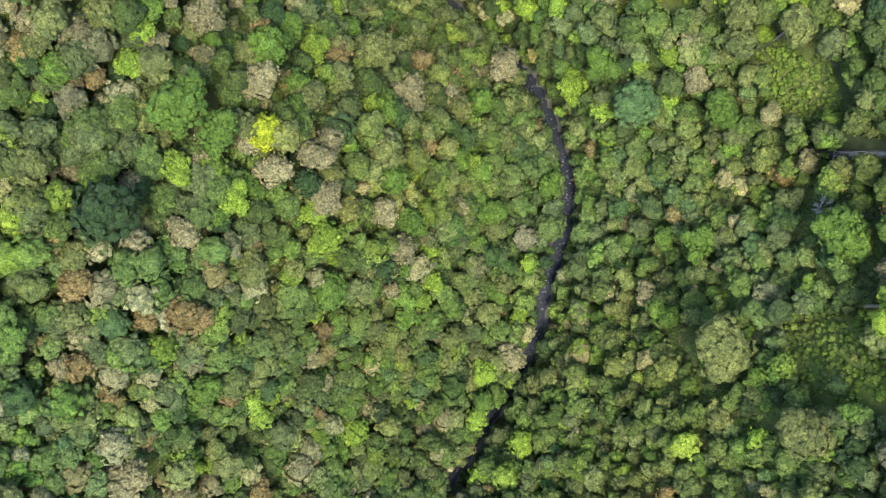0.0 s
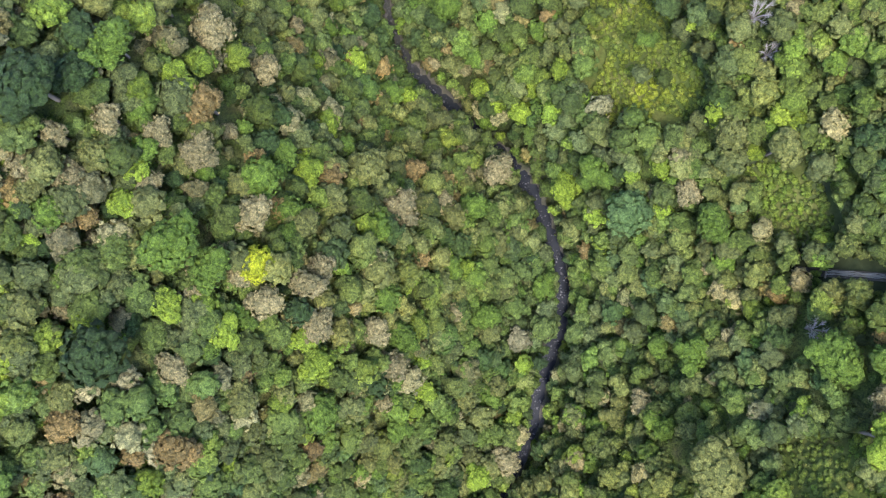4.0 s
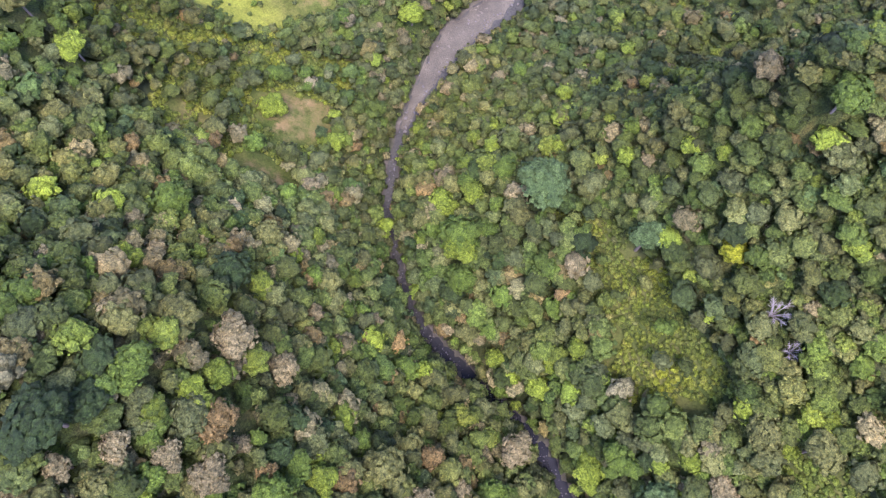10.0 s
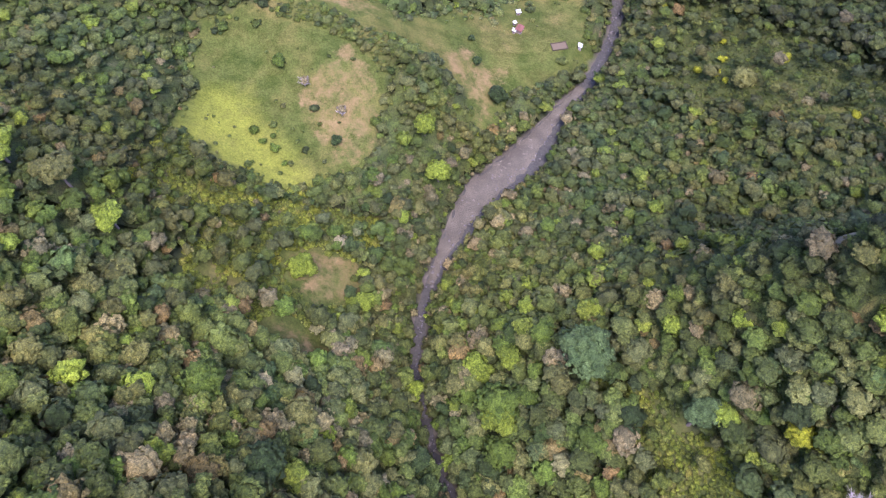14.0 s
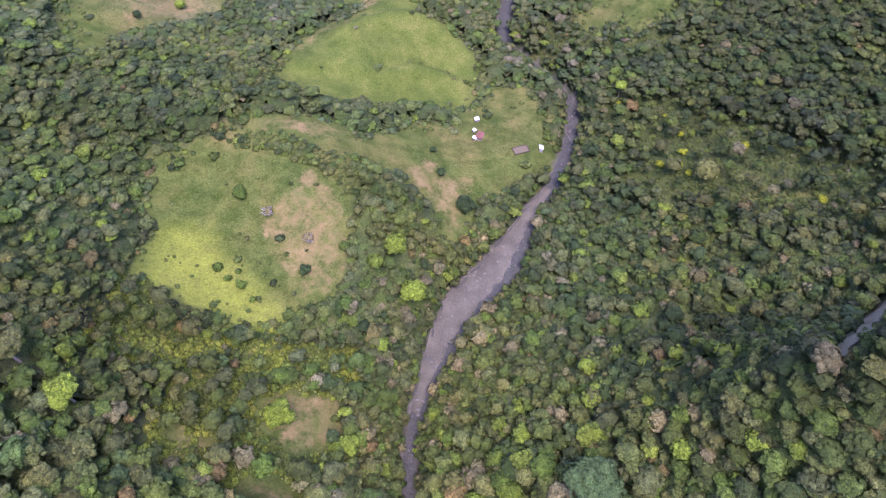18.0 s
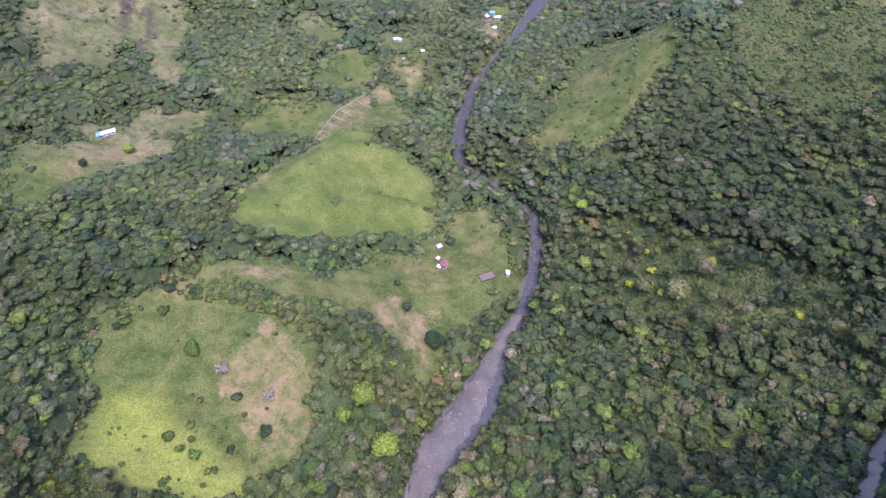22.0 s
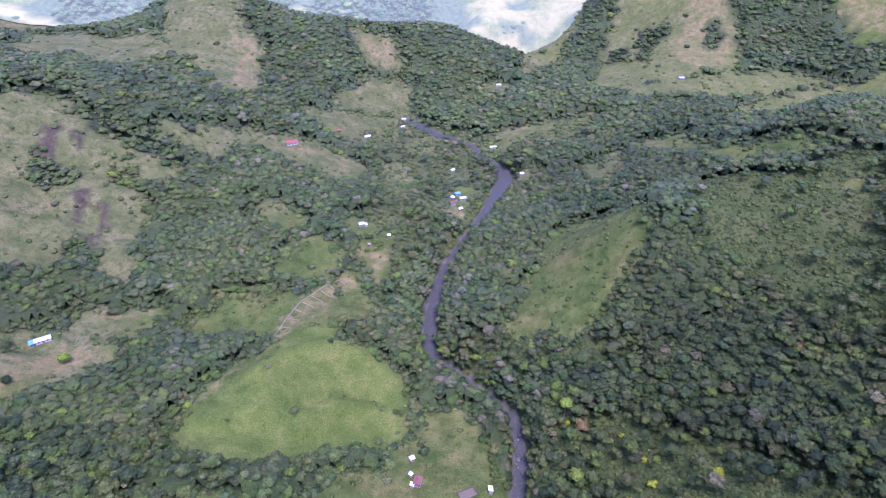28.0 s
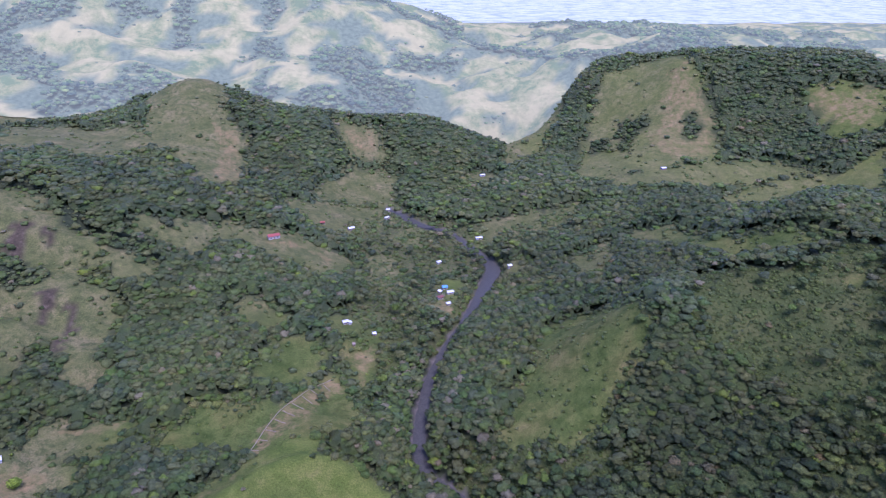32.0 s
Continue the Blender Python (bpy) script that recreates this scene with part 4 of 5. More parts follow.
def crowns_mesh(name, label, templates, x, y, z, r, tall, colours, rng, material, smooth=False):
    """Many crowns as one mesh, each turned, sized and coloured by itself."""
    which = rng.integers(len(templates), size=len(x))
    Vs, Fs, Cs, n = [], [], [], 0
    for k, (tv, tf) in enumerate(templates):
        m = np.flatnonzero(which == k)
        if not len(m):
            continue
        a = rng.uniform(0, 6.283, len(m))
        c, s = np.cos(a)[:, None], np.sin(a)[:, None]
        rr = r[m][:, None]
        v = np.stack([(tv[:, 0] * c - tv[:, 1] * s) * rr + x[m][:, None], (tv[:, 0] * s + tv[:, 1] * c) * rr + y[m][:, None], tv[:, 2] * rr * tall[m][:, None] + z[m][:, None]], 2)
        Vs.append(v.reshape(-1, 3))
        Fs.append((tf[None] + (np.arange(len(m)) * len(tv))[:, None, None] + n).reshape(-1, 3))
        c = np.repeat(colours[m][:, None], len(tv), 1)
        Cs.append(c.reshape(-1, 3))
        n += v.shape[0] * v.shape[1]
    mesh = set_mesh(bpy.data.meshes.new(name), np.concatenate(Vs), np.concatenate(Fs), smooth)
    c = np.concatenate(Cs)
    mesh.attributes.new("leaf", "FLOAT_COLOR", "POINT").data.foreach_set("color", np.c_[c, np.ones(len(c))].astype(np.float32).ravel())
    mesh.materials.append(material)
    return tagged(new(name, mesh), label, "forest", kind="stuff")


PALETTE = np.array([SPECIES[k] for k in ("green", "grey", "bright", "olive", "dark", "pale", "rust", "lime", "sea")])
MIX_WEST = np.array([0.30, 0.12, 0.11, 0.17, 0.07, 0.11, 0.05, 0.06, 0.01])
MIX_EAST = np.array([0.35, 0.18, 0.12, 0.15, 0.07, 0.04, 0.02, 0.05, 0.02])
MIX_FAR = np.array([0.36, 0.15, 0.06, 0.10, 0.27, 0.01, 0.01, 0.02, 0.02])


def leaf_colours(x, y, rng):
    west = np.clip((20 - x) / 60, 0, 1) * np.clip((240 - y) / 120, 0, 1)
    far = np.clip((y - 200) / 150, 0, 1)
    w = west[:, None] * MIX_WEST + (1 - west[:, None]) * ((1 - far[:, None]) * MIX_EAST + far[:, None] * MIX_FAR)
    pick = (rng.uniform(size=len(x))[:, None] > np.cumsum(w / w.sum(1)[:, None], 1)).sum(1).clip(0, len(PALETTE) - 1)
    pick = np.where((x > 50) & (y > 170) & (rng.uniform(size=len(x)) < 0.15), 4, pick)
    c = PALETTE[pick]
    other = PALETTE[rng.integers(0, 4, len(x))]
    f = rng.uniform(0, 0.45, len(x))[:, None] + (0.15 + 0.2 * np.clip((y - 400) / 150, 0, 1))[:, None] * far[:, None]
    f = np.minimum(f, 0.8)
    drift = 1 + 0.16 * wave(x, y, 38, 6.0) + 0.10 * wave(x, y, 15, 2.0)
    d, w = stream_near(x, y)
    accent = (rng.uniform(size=len(x)) < np.where(y > 170, np.where(d < 22 + w, 0.22, 0.05), 0.0)) & (y < 1100)
    gay = np.array([SPECIES[k] for k in ("olive", "lime", "bright", "olive", "pale")])[rng.integers(0, 5, len(x))]
    f = np.where(accent[:, None], 0.12, f)
    c = np.where(accent[:, None], gay * 0.95, c)
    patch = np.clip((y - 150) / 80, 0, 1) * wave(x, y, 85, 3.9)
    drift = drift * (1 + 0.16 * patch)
    # Far woods dimmed; the eastern slope's shade is put into its leaf colour.
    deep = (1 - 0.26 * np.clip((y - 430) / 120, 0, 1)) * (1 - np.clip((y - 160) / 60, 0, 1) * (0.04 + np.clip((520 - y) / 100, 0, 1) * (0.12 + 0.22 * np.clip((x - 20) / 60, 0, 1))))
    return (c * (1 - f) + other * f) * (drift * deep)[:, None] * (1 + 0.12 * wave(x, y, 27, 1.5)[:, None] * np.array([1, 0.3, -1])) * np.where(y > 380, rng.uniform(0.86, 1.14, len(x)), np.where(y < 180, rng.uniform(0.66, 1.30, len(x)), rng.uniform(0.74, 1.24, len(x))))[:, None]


def in_view(x, y, margin=40):
    """Ground that the flight can see."""
    ahead = y - 150
    return (x > -225 - 0.42 * np.clip(ahead - 300, 0, 4000)) & (x < 200 + margin + 1.15 * np.clip(ahead, 0, 4000))


CLEARINGS = []


def clear_of_things(x, y):
    free = np.ones(x.shape, bool)
    for cx, cy, rx, ry in CLEARINGS:
        free &= ((x - cx) / rx) ** 2 + ((y - cy) / ry) ** 2 > 1
    return free


def grow(label, box, step, size, templates, rng, layer="canopy"):
    """One stretch of forest: canopy, or the lower understorey, or shrubs on open ground."""
    x, y = scatter(*box, step, rng)
    keep = in_view(x, y)
    x, y = x[keep], y[keep]
    m = cover(x, y)
    d, w = stream_near(x, y)
    chance = rng.uniform(size=len(x))
    reach = np.clip(y / 60, 4, 12)
    ring = sum(cover(x + reach * math.cos(a), y + reach * math.sin(a))["grass"] * 1 for a in np.arange(4) * 1.571 + 0.4)
    rim = sum(cover(x + 9 * math.cos(a), y + 9 * math.sin(a))["scrub"] * 1 for a in np.arange(4) * 1.571 + 0.4) < 4
    rim &= (y > 200) & (wave(x, y, 13, 1.2) > -0.3)
    verge = (ring < 4) & (wave(x, y, 11, 4.4) > -0.15)
    dry = d > w / 2 + 1.25 + 0.9 * np.clip((y - 300) / 150, 0, 1)
    fringe = ~m["grass"] & ~m["scrub"] & ~wooded(x, y) & (y > 240)
    if layer == "shrubs":
        keep = (fringe & (chance < 0.75) & dry) | ((m["scrub"] & ((y > 200) | (wave(x, y, 7, 2.5) < 0.5))) | (m["lush"] & (y < 500) & (crest(x, y, [(12, 437), (22, 432), (30, 427)], 1.0, 3.0) + crest(x, y, [(-12, 440), (-2, 443), (8, 441)], 0.6, 2.5) > 0.45) & (chance < 0.8)) | (m["grass"] & ~m["soil"] & ~m["lush"] & (chance < np.where(y > 560, 0.05, np.where((y > 240) & (x < -40), 0.018, np.where((x > 95) & (y > 440), 0.14, 0.006))) + np.where(y > 560, 0.16, 0.0) * (wave(x, y, 21, 4.0) > 0.35) + 0.05 * (wave(x, y, 14, 2.0) > 0.6) + 0.22 * verge))) & dry
    else:
        keep = wooded(x, y) & dry
        if layer == "canopy":
            keep |= m["scrub"] & (chance < np.where(rim, np.where(x > 215, 0.2, 0.5), 0) + np.where(y > 400, np.where((x > 215) & (y < 600), 0.04, 0.28), np.where(y < 165, 0.12, 0.20))) & dry
            keep |= m["grass"] & ((wave(x, y, 13, 8.0) > 0.95) | (verge & (chance < 0.06)) | (chance < 0.006)) & dry
    keep &= clear_of_things(x, y)
    x, y, d, w = x[keep], y[keep], d[keep], w[keep]
    r = np.where(y > 400, np.minimum(size * np.exp(rng.normal(-0.06, 0.50, len(x))), 2.1 * size), np.where(y > 180, np.minimum(size * np.exp(rng.normal(0, 0.42, len(x))), 2.0 * size), np.minimum(size * np.exp(rng.normal(0, 0.30, len(x))), 1.42 * size)))
    if layer != "shrubs":
        r = np.where(y < 300, np.minimum(r, np.maximum(1.2, (d - w / 2) / 0.62)), r)
    if layer == "shrubs":
        fringe = ~cover(x, y)["grass"] & ~cover(x, y)["scrub"] & (y > 240)
        r = np.where(fringe, r * rng.uniform(1.2, 2.4, len(x)), r)
        r = np.where(cover(x, y)["scrub"] & (y > 240), r * rng.uniform(0.7, 1.3, len(x)), r)
    free = np.ones(len(x), bool)
    if layer != "shrubs":
        for rows in TREES.values():
            for tx, ty, tr in rows:
                free &= np.hypot(x - tx, y - ty) > (0.78 * tr + 0.2 * r if layer == "canopy" else 0.55 * tr)
    x, y, r = x[free], y[free], r[free]
    spread = np.where(y > 400, 0.30, 0.34)
    rise = {"canopy": np.where(y > 400, 4.3, np.where(y < 180, 3.2, 2.4)) + np.where(y > 400, 0.45, 1.25) * r * (1 + spread * rng.uniform(-1, 1, len(x))), "understorey": rng.uniform(0.8, 4.2, len(x)), "shrubs": np.zeros(len(x))}[layer]
    if layer == "canopy":
        beside = np.clip(y / 75, 3, 9) + 3.0
        side = sum(cover(x + beside * math.cos(a), y + beside * math.sin(a))["grass"] * 1 for a in np.arange(8) * 0.785)
        rise = np.where(cover(x, y)["grass"], 0.12 * r, np.where((side > 0) & (y > 240), rise * rng.uniform(0.0, 0.3, len(x)), rise))
        r = np.where(cover(x, y)["grass"] & (y > 240), 0.8 * r, r)
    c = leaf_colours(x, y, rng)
    if layer == "shrubs":
        # Ferns; the western scrub takes their bright colour to paint its sun patch.
        ferny_or_sunlit = cover(x, y)["scrub"] & ((y < 200) | ((x < -40) & (y < 285)))
        fresh = np.clip(0.4 + 0.8 * wave(x, y, 8, 5.0), 0, 1)[:, None]
        c = np.where(ferny_or_sunlit[:, None], 0.4 * c + fresh * np.where((x > 95)[:, None], np.array([0.115, 0.185, 0.018]), np.array([0.20, 0.215, 0.012])) + (1 - fresh) * np.array([0.09, 0.115, 0.016]), np.where((cover(x, y)["scrub"] | cover(x, y)["grass"])[:, None], 0.45 * c + np.array([0.056, 0.072, 0.013]), c))
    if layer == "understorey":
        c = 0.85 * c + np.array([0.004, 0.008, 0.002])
    return x, y, height(x, y) + rise - 0.15 * r, r, rng.uniform(0.85, 1.3, len(x)) * np.where(layer == "shrubs", 0.62, np.interp(y, [150, 260, 420], [0.95, 0.78, 0.56])), c


def make_forest():
    rng = np.random.default_rng(7)
    near = [crown(100 + k, (1, 2, 3, 1)[k % 4], 46, 20, 0.08, 0.85, 1, 0.19, 0.13) for k in range(12)]
    middle = [crown(200 + k, 1 + k % 2, 20, 9, 0.14, 0.95, 1, 0.27, 0.22) for k in range(14)]
    distant = [crown(300 + k, 1, 8, 4, 0.2, 1.0, 1, 0.36, 0.30) for k in range(12)]
    lower = [crown(330 + k, 1, 12, 4, 0.14, 0.9, 1, 0.30) for k in range(8)]
    remote = [crown(350 + k, 1, 4, 3, 0.26, 1.0, 1, 0.40, 0.26) for k in range(10)]
    low = [crown(400 + k, 1, 2, 2, 0.25, 0.9, 1, 0.4) for k in range(6)]
    for name, label, area, step, size, kinds, layer in (
        ("forest", "dense mixed tropical forest canopy on the gorge slopes", (-165, 185, -100, 180), 4.1, 3.45, near, "canopy"),
        ("forest", "dense green forest canopy down the valley sides", (-260, 400, 180, 420), 3.1, 2.15, middle, "canopy"),
        ("forest", "valley woodland between pastures", (-330, 600, 420, 720), 2.7, 2.05, distant, "canopy"),
        ("forest", "distant woodland on the hills", (-480, 960, 720, 1150), 4.0, 2.55, remote, "canopy"),
        ("forest", "far woods on the mountain range", (-700, 1500, 1150, 1215), 6.0, 3.8, remote, "canopy"),
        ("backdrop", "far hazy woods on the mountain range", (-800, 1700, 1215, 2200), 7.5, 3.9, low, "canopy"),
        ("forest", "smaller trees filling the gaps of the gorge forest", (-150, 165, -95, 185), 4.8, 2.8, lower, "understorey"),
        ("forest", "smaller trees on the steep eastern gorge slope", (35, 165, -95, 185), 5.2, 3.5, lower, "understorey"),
        ("shrubs", "low yellow-green ferns and shrubs on open slopes", (-165, 200, -105, 285), 1.5, 1.1, low, "shrubs"),
        ("shrubs", "scattered bushes on the pastures", (-260, 420, 285, 560), 2.4, 1.0, low, "shrubs"),
        ("shrubs", "scattered bushes on the far pastures", (-330, 700, 560, 1100), 5.0, 1.4, low, "shrubs"),
    ):
        x, y, z, r, tall, c = grow(label, area, step, size, kinds, rng, layer)
        if kinds is near:
            own = (np.abs(x + 64) < 33) & (np.abs(y - 40) < 38)
            mine = np.flatnonzero(own)[::2][:165]
            for k in mine:
                plant(("green", "grey", "olive", "bright", "green", "dark", "pale", "grey")[rng.integers(8)], x[k], y[k], r[k], rng)
            rest = np.ones(len(x), bool)
            rest[mine] = False
            inner = (x > -135) & (x < 150) & (y > -85)
            out = rest & ~inner
            crowns_mesh("forest", "green forest canopy on the upper gorge slopes", middle, x[out], y[out], z[out], r[out], tall[out], c[out], rng, FOLIAGE)
            rest &= inner
            x, y, z, r, tall, c = x[rest], y[rest], z[rest], r[rest], tall[rest], c[rest]
        if area[2] >= 1215:
            z += 10 * np.clip((y - 1205) / 90, 0.15, 1)
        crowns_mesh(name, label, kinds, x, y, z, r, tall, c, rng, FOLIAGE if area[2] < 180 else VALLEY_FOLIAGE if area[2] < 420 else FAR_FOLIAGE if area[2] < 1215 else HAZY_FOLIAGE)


def make_undergrowth(label, x0, x1, y0, y1, step, tall, seed):
    """The closed layer of leaves below the forest's crowns, humped and uneven, left out over open ground and water; in
    the gorge its colour is darkened to stand for the shade between crowns.
    """
    rng = np.random.default_rng(seed)
    xs, ys = np.arange(x0, x1, step), np.arange(y0, y1, step)
    gx, gy = np.meshgrid(xs, ys)
    x, y = gx.ravel() + rng.uniform(-0.3, 0.3, gx.size) * step, gy.ravel() + rng.uniform(-0.3, 0.3, gx.size) * step
    d, w = stream_near(x, y)
    wood = wooded(x, y) & ~cover(x, y)["copse"] & (d > w / 2 + 0.6 + 1.5 * np.clip((y - 300) / 150, 0, 1)) & in_view(x, y) & clear_of_things(x, y)
    g = wood.reshape(gx.shape)
    deep = (g & np.roll(g, 1, 0) & np.roll(g, -1, 0) & np.roll(g, 1, 1) & np.roll(g, -1, 1)).ravel()
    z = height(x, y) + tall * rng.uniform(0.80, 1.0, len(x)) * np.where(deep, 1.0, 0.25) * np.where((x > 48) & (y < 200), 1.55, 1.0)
    i = (np.arange(len(ys) - 1)[:, None] * len(xs) + np.arange(len(xs) - 1)).ravel()
    quads = np.stack([i, i + 1, i + len(xs) + 1, i + len(xs)], 1)
    quads = quads[wood[quads].all(1)]
    used = np.unique(quads)
    back = np.zeros(len(x), int)
    back[used] = np.arange(len(used))
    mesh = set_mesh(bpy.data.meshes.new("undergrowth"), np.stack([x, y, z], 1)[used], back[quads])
    # The low factor in the western gorge paints the shade between the crowns.
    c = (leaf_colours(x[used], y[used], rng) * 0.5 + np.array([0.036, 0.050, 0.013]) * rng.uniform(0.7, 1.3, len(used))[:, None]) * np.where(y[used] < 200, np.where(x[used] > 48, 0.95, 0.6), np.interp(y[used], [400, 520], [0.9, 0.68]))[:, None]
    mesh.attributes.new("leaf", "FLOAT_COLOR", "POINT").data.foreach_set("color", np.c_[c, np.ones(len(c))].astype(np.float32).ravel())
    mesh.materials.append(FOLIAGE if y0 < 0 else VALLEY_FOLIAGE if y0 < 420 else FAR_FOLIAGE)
    tagged(new("undergrowth", mesh), label, "undergrowth", kind="stuff")



# ---- helpers for built things ----
def part(name, verts, faces, material, parent, label="", smooth=False):
    """One mesh under a thing or under a part."""
    mesh = bpy.data.meshes.new(name)
    mesh.from_pydata([tuple(v) for v in verts], [], [tuple(f) for f in faces])
    if smooth:
        mesh.polygons.foreach_set("use_smooth", np.ones(len(mesh.polygons), bool))
    mesh.materials.append(material)
    ob = new(name, mesh)
    ob.parent = parent
    return tagged(ob, label)


BOX = [(0, 3, 2, 1), (4, 5, 6, 7), (0, 1, 5, 4), (1, 2, 6, 5), (2, 3, 7, 6), (3, 0, 4, 7)]


def box(x0, x1, y0, y1, z0, z1):
    return [(x0, y0, z0), (x1, y0, z0), (x1, y1, z0), (x0, y1, z0), (x0, y0, z1), (x1, y0, z1), (x1, y1, z1), (x0, y1, z1)], BOX


def corrugated(length, a, b, rib=0.45):
    """A ribbed roof sheet that runs along x, from the eave a to the ridge b, each (y, z)."""
    n = max(8, int(length / rib) * 2)
    v, f = [], []
    for i in range(n + 1):
        x, lift = (i / n - 0.5) * length, 0.05 * (i % 2)
        for y, z in (a, b):
            v += [(x, y, z + lift), (x, y, z + lift - 0.06)]
    for i in range(n):
        k = 4 * i
        f += [(k, k + 4, k + 6, k + 2), (k + 1, k + 3, k + 7, k + 5), (k, k + 1, k + 5, k + 4), (k + 2, k + 6, k + 7, k + 3)]
    return v, f


WHITE_WALL = plain("white wall", (0.38, 0.355, 0.30), 0.8, 0.2, 0.7)
CONCRETE = plain("grey concrete", (0.24, 0.22, 0.19), 0.9, 0.2, 0.8)
TIMBER = plain("weathered boards", (0.22, 0.17, 0.13), 0.9, 0.1, 1.2)
ZINC = plain("pale zinc roofing", (0.48, 0.475, 0.445), 0.6, 0.5, 0.5, 0.15)
RUST = plain("rusty red roofing", (0.15, 0.060, 0.042), 0.7, 0.3, 0.6, 0.35)
BLUE = plain("blue roofing", (0.10, 0.25, 0.48), 0.5, 0.4, 0.5, 0.2)
RED = plain("red painted roofing", (0.24, 0.058, 0.036), 0.55, 0.4, 0.4, 0.2)
PANE = plain("dark window pane", (0.02, 0.025, 0.03), 0.1, 0.5, 2.0)
DOOR = plain("brown door", (0.16, 0.09, 0.05), 0.7, 0.3, 2.0)


def house(x, y, turn, length, width, roof, wall, label, eaves=2.15, pitch=0.35, lean=False, name="house", windows=2):
    """A small gabled or lean-to building: base, four walls, roof sheets, ridge cap, door and windows."""
    c, s = math.cos(radians(turn)), math.sin(radians(turn))
    corners = [ground_at(x + c * u * length / 2 - s * v * width / 2, y + s * u * length / 2 + c * v * width / 2) for u in (-1, 1) for v in (-1, 1)]
    top = new(name)
    top.matrix_world = pose(x, y, max(corners), 0, 0, turn)
    drop = min(corners) - max(corners) - 0.4
    L, W = length / 2, width / 2
    ridge = eaves + (width if lean else W) * pitch
    part("base", *box(-L - 0.15, L + 0.15, -W - 0.15, W + 0.15, drop, 0.12), CONCRETE, top)
    part("wall", *box(-L, L, -W, -W + 0.15, 0.12, eaves), wall, top)
    part("wall", *box(-L, L, W - 0.15, W, 0.12, ridge if lean else eaves), wall, top)
    for u in (-L, L - 0.15):
        if lean:
            v = [(u + dx, yy, zz) for dx in (0, 0.15) for yy, zz in ((-W + 0.15, 0.12), (W - 0.15, 0.12), (W - 0.15, ridge - 0.15 * pitch), (-W + 0.15, eaves + 0.15 * pitch))]
            f = [(0, 1, 2, 3), (7, 6, 5, 4), (0, 4, 5, 1), (1, 5, 6, 2), (2, 6, 7, 3), (3, 7, 4, 0)]
        else:
            v = [(u + dx, yy, zz) for dx in (0, 0.15) for yy, zz in ((-W + 0.15, 0.12), (W - 0.15, 0.12), (W - 0.15, eaves), (0, ridge - 0.05), (-W + 0.15, eaves))]
            f = [(0, 1, 2, 3, 4), (9, 8, 7, 6, 5), (0, 5, 6, 1), (1, 6, 7, 2), (2, 7, 8, 3), (3, 8, 9, 4), (4, 9, 5, 0)]
        part("wall", v, f, wall, top)
    over = 0.5
    if lean:
        part("roof", *corrugated(length + 1, (-W - over, eaves + 0.06 - over * pitch), (W + over, ridge + 0.06 + over * pitch)), roof, top)
    else:
        part("roof", *corrugated(length + 1, (-W - over, eaves + 0.06 - over * pitch), (0, ridge + 0.06)), roof, top)
        part("roof", *corrugated(length + 1, (W + over, eaves + 0.06 - over * pitch), (0, ridge + 0.06)), roof, top)
        part("ridge_cap", [(-L - 0.5, -0.2, ridge + 0.06), (-L - 0.5, 0, ridge + 0.18), (-L - 0.5, 0.2, ridge + 0.06), (L + 0.5, -0.2, ridge + 0.06), (L + 0.5, 0, ridge + 0.18), (L + 0.5, 0.2, ridge + 0.06)], [(0, 1, 4, 3), (1, 2, 5, 4), (0, 3, 5, 2), (0, 2, 1), (3, 4, 5)], roof, top)
    part("door", *box(-0.42, 0.42, -W - 0.04, -W - 0.003, 0.14, min(2.05, eaves - 0.05)), DOOR, top)
    for k in range(windows):
        u = (-1) ** k * L * 0.58
        w = part("window", *box(u - 0.55, u + 0.55, -W - 0.05, -W - 0.003, 0.95, 1.95), TIMBER, top)
        part("pane", *box(u - 0.45, u + 0.45, -W - 0.07, -W - 0.052, 1.05, 1.85), PANE, w)
    CLEARINGS.append((x, y, length * 0.5 + 2.6, length * 0.5 + 2.6))
    return tagged(top, label, "house" if name == "house" else name.split("_")[-1])


house(-163.8, 496, 20, 7.8, 3.1, ZINC, WHITE_WALL, "long white-roofed barn on the edge of a dry pasture", name="barn", windows=3)
house(-169.0, 493.6, 20, 1.9, 2.4, BLUE, TIMBER, "small grey-blue lean-to shed beside the barn", 1.9, 0.2, True, "shed", 0)
house(27.1, 379.6, 62, 4.4, 3.4, RUST, TIMBER, "small farmhouse with a rusty red tin roof")
house(24.0, 378.2, 62, 1.5, 1.4, ZINC, TIMBER, "tiny white tin-roofed hut beside the farmhouse", 1.9, 0.2, True, "hut", 0)
house(24.6, 384.6, 40, 1.2, 1.1, ZINC, TIMBER, "tiny white tin-roofed hut behind the farmhouse", 1.9, 0.2, True, "hut", 0)
house(27.6, 396.0, 15, 2.0, 1.5, ZINC, TIMBER, "small white-roofed shed among trees", 1.9, 0.2, True, "shed", 0)
house(61.7, 366.5, 80, 2.4, 1.5, ZINC, WHITE_WALL, "small white-roofed shed near the stream", 1.9, 0.2, True, "shed", 0)
house(32.7, 621.5, 10, 3.8, 3.0, ZINC, WHITE_WALL, "white cottage with a pale tin roof in a clearing")
house(35.9, 620.0, 100, 2.4, 2.0, ZINC, WHITE_WALL, "white annex with a pale tin roof", 1.95, 0.25, True, "annex", 0)
house(129.2, 683.0, 5, 4.1, 3.7, BLUE, WHITE_WALL, "house with a bright blue metal roof")
house(131.5, 673.0, 5, 5.4, 3.1, ZINC, WHITE_WALL, "long white-roofed house beside the blue roof")
house(122.5, 674.5, 40, 2.9, 2.4, ZINC, TIMBER, "small white-roofed hut beside the houses", 1.9, 0.2, True, "hut", 0)
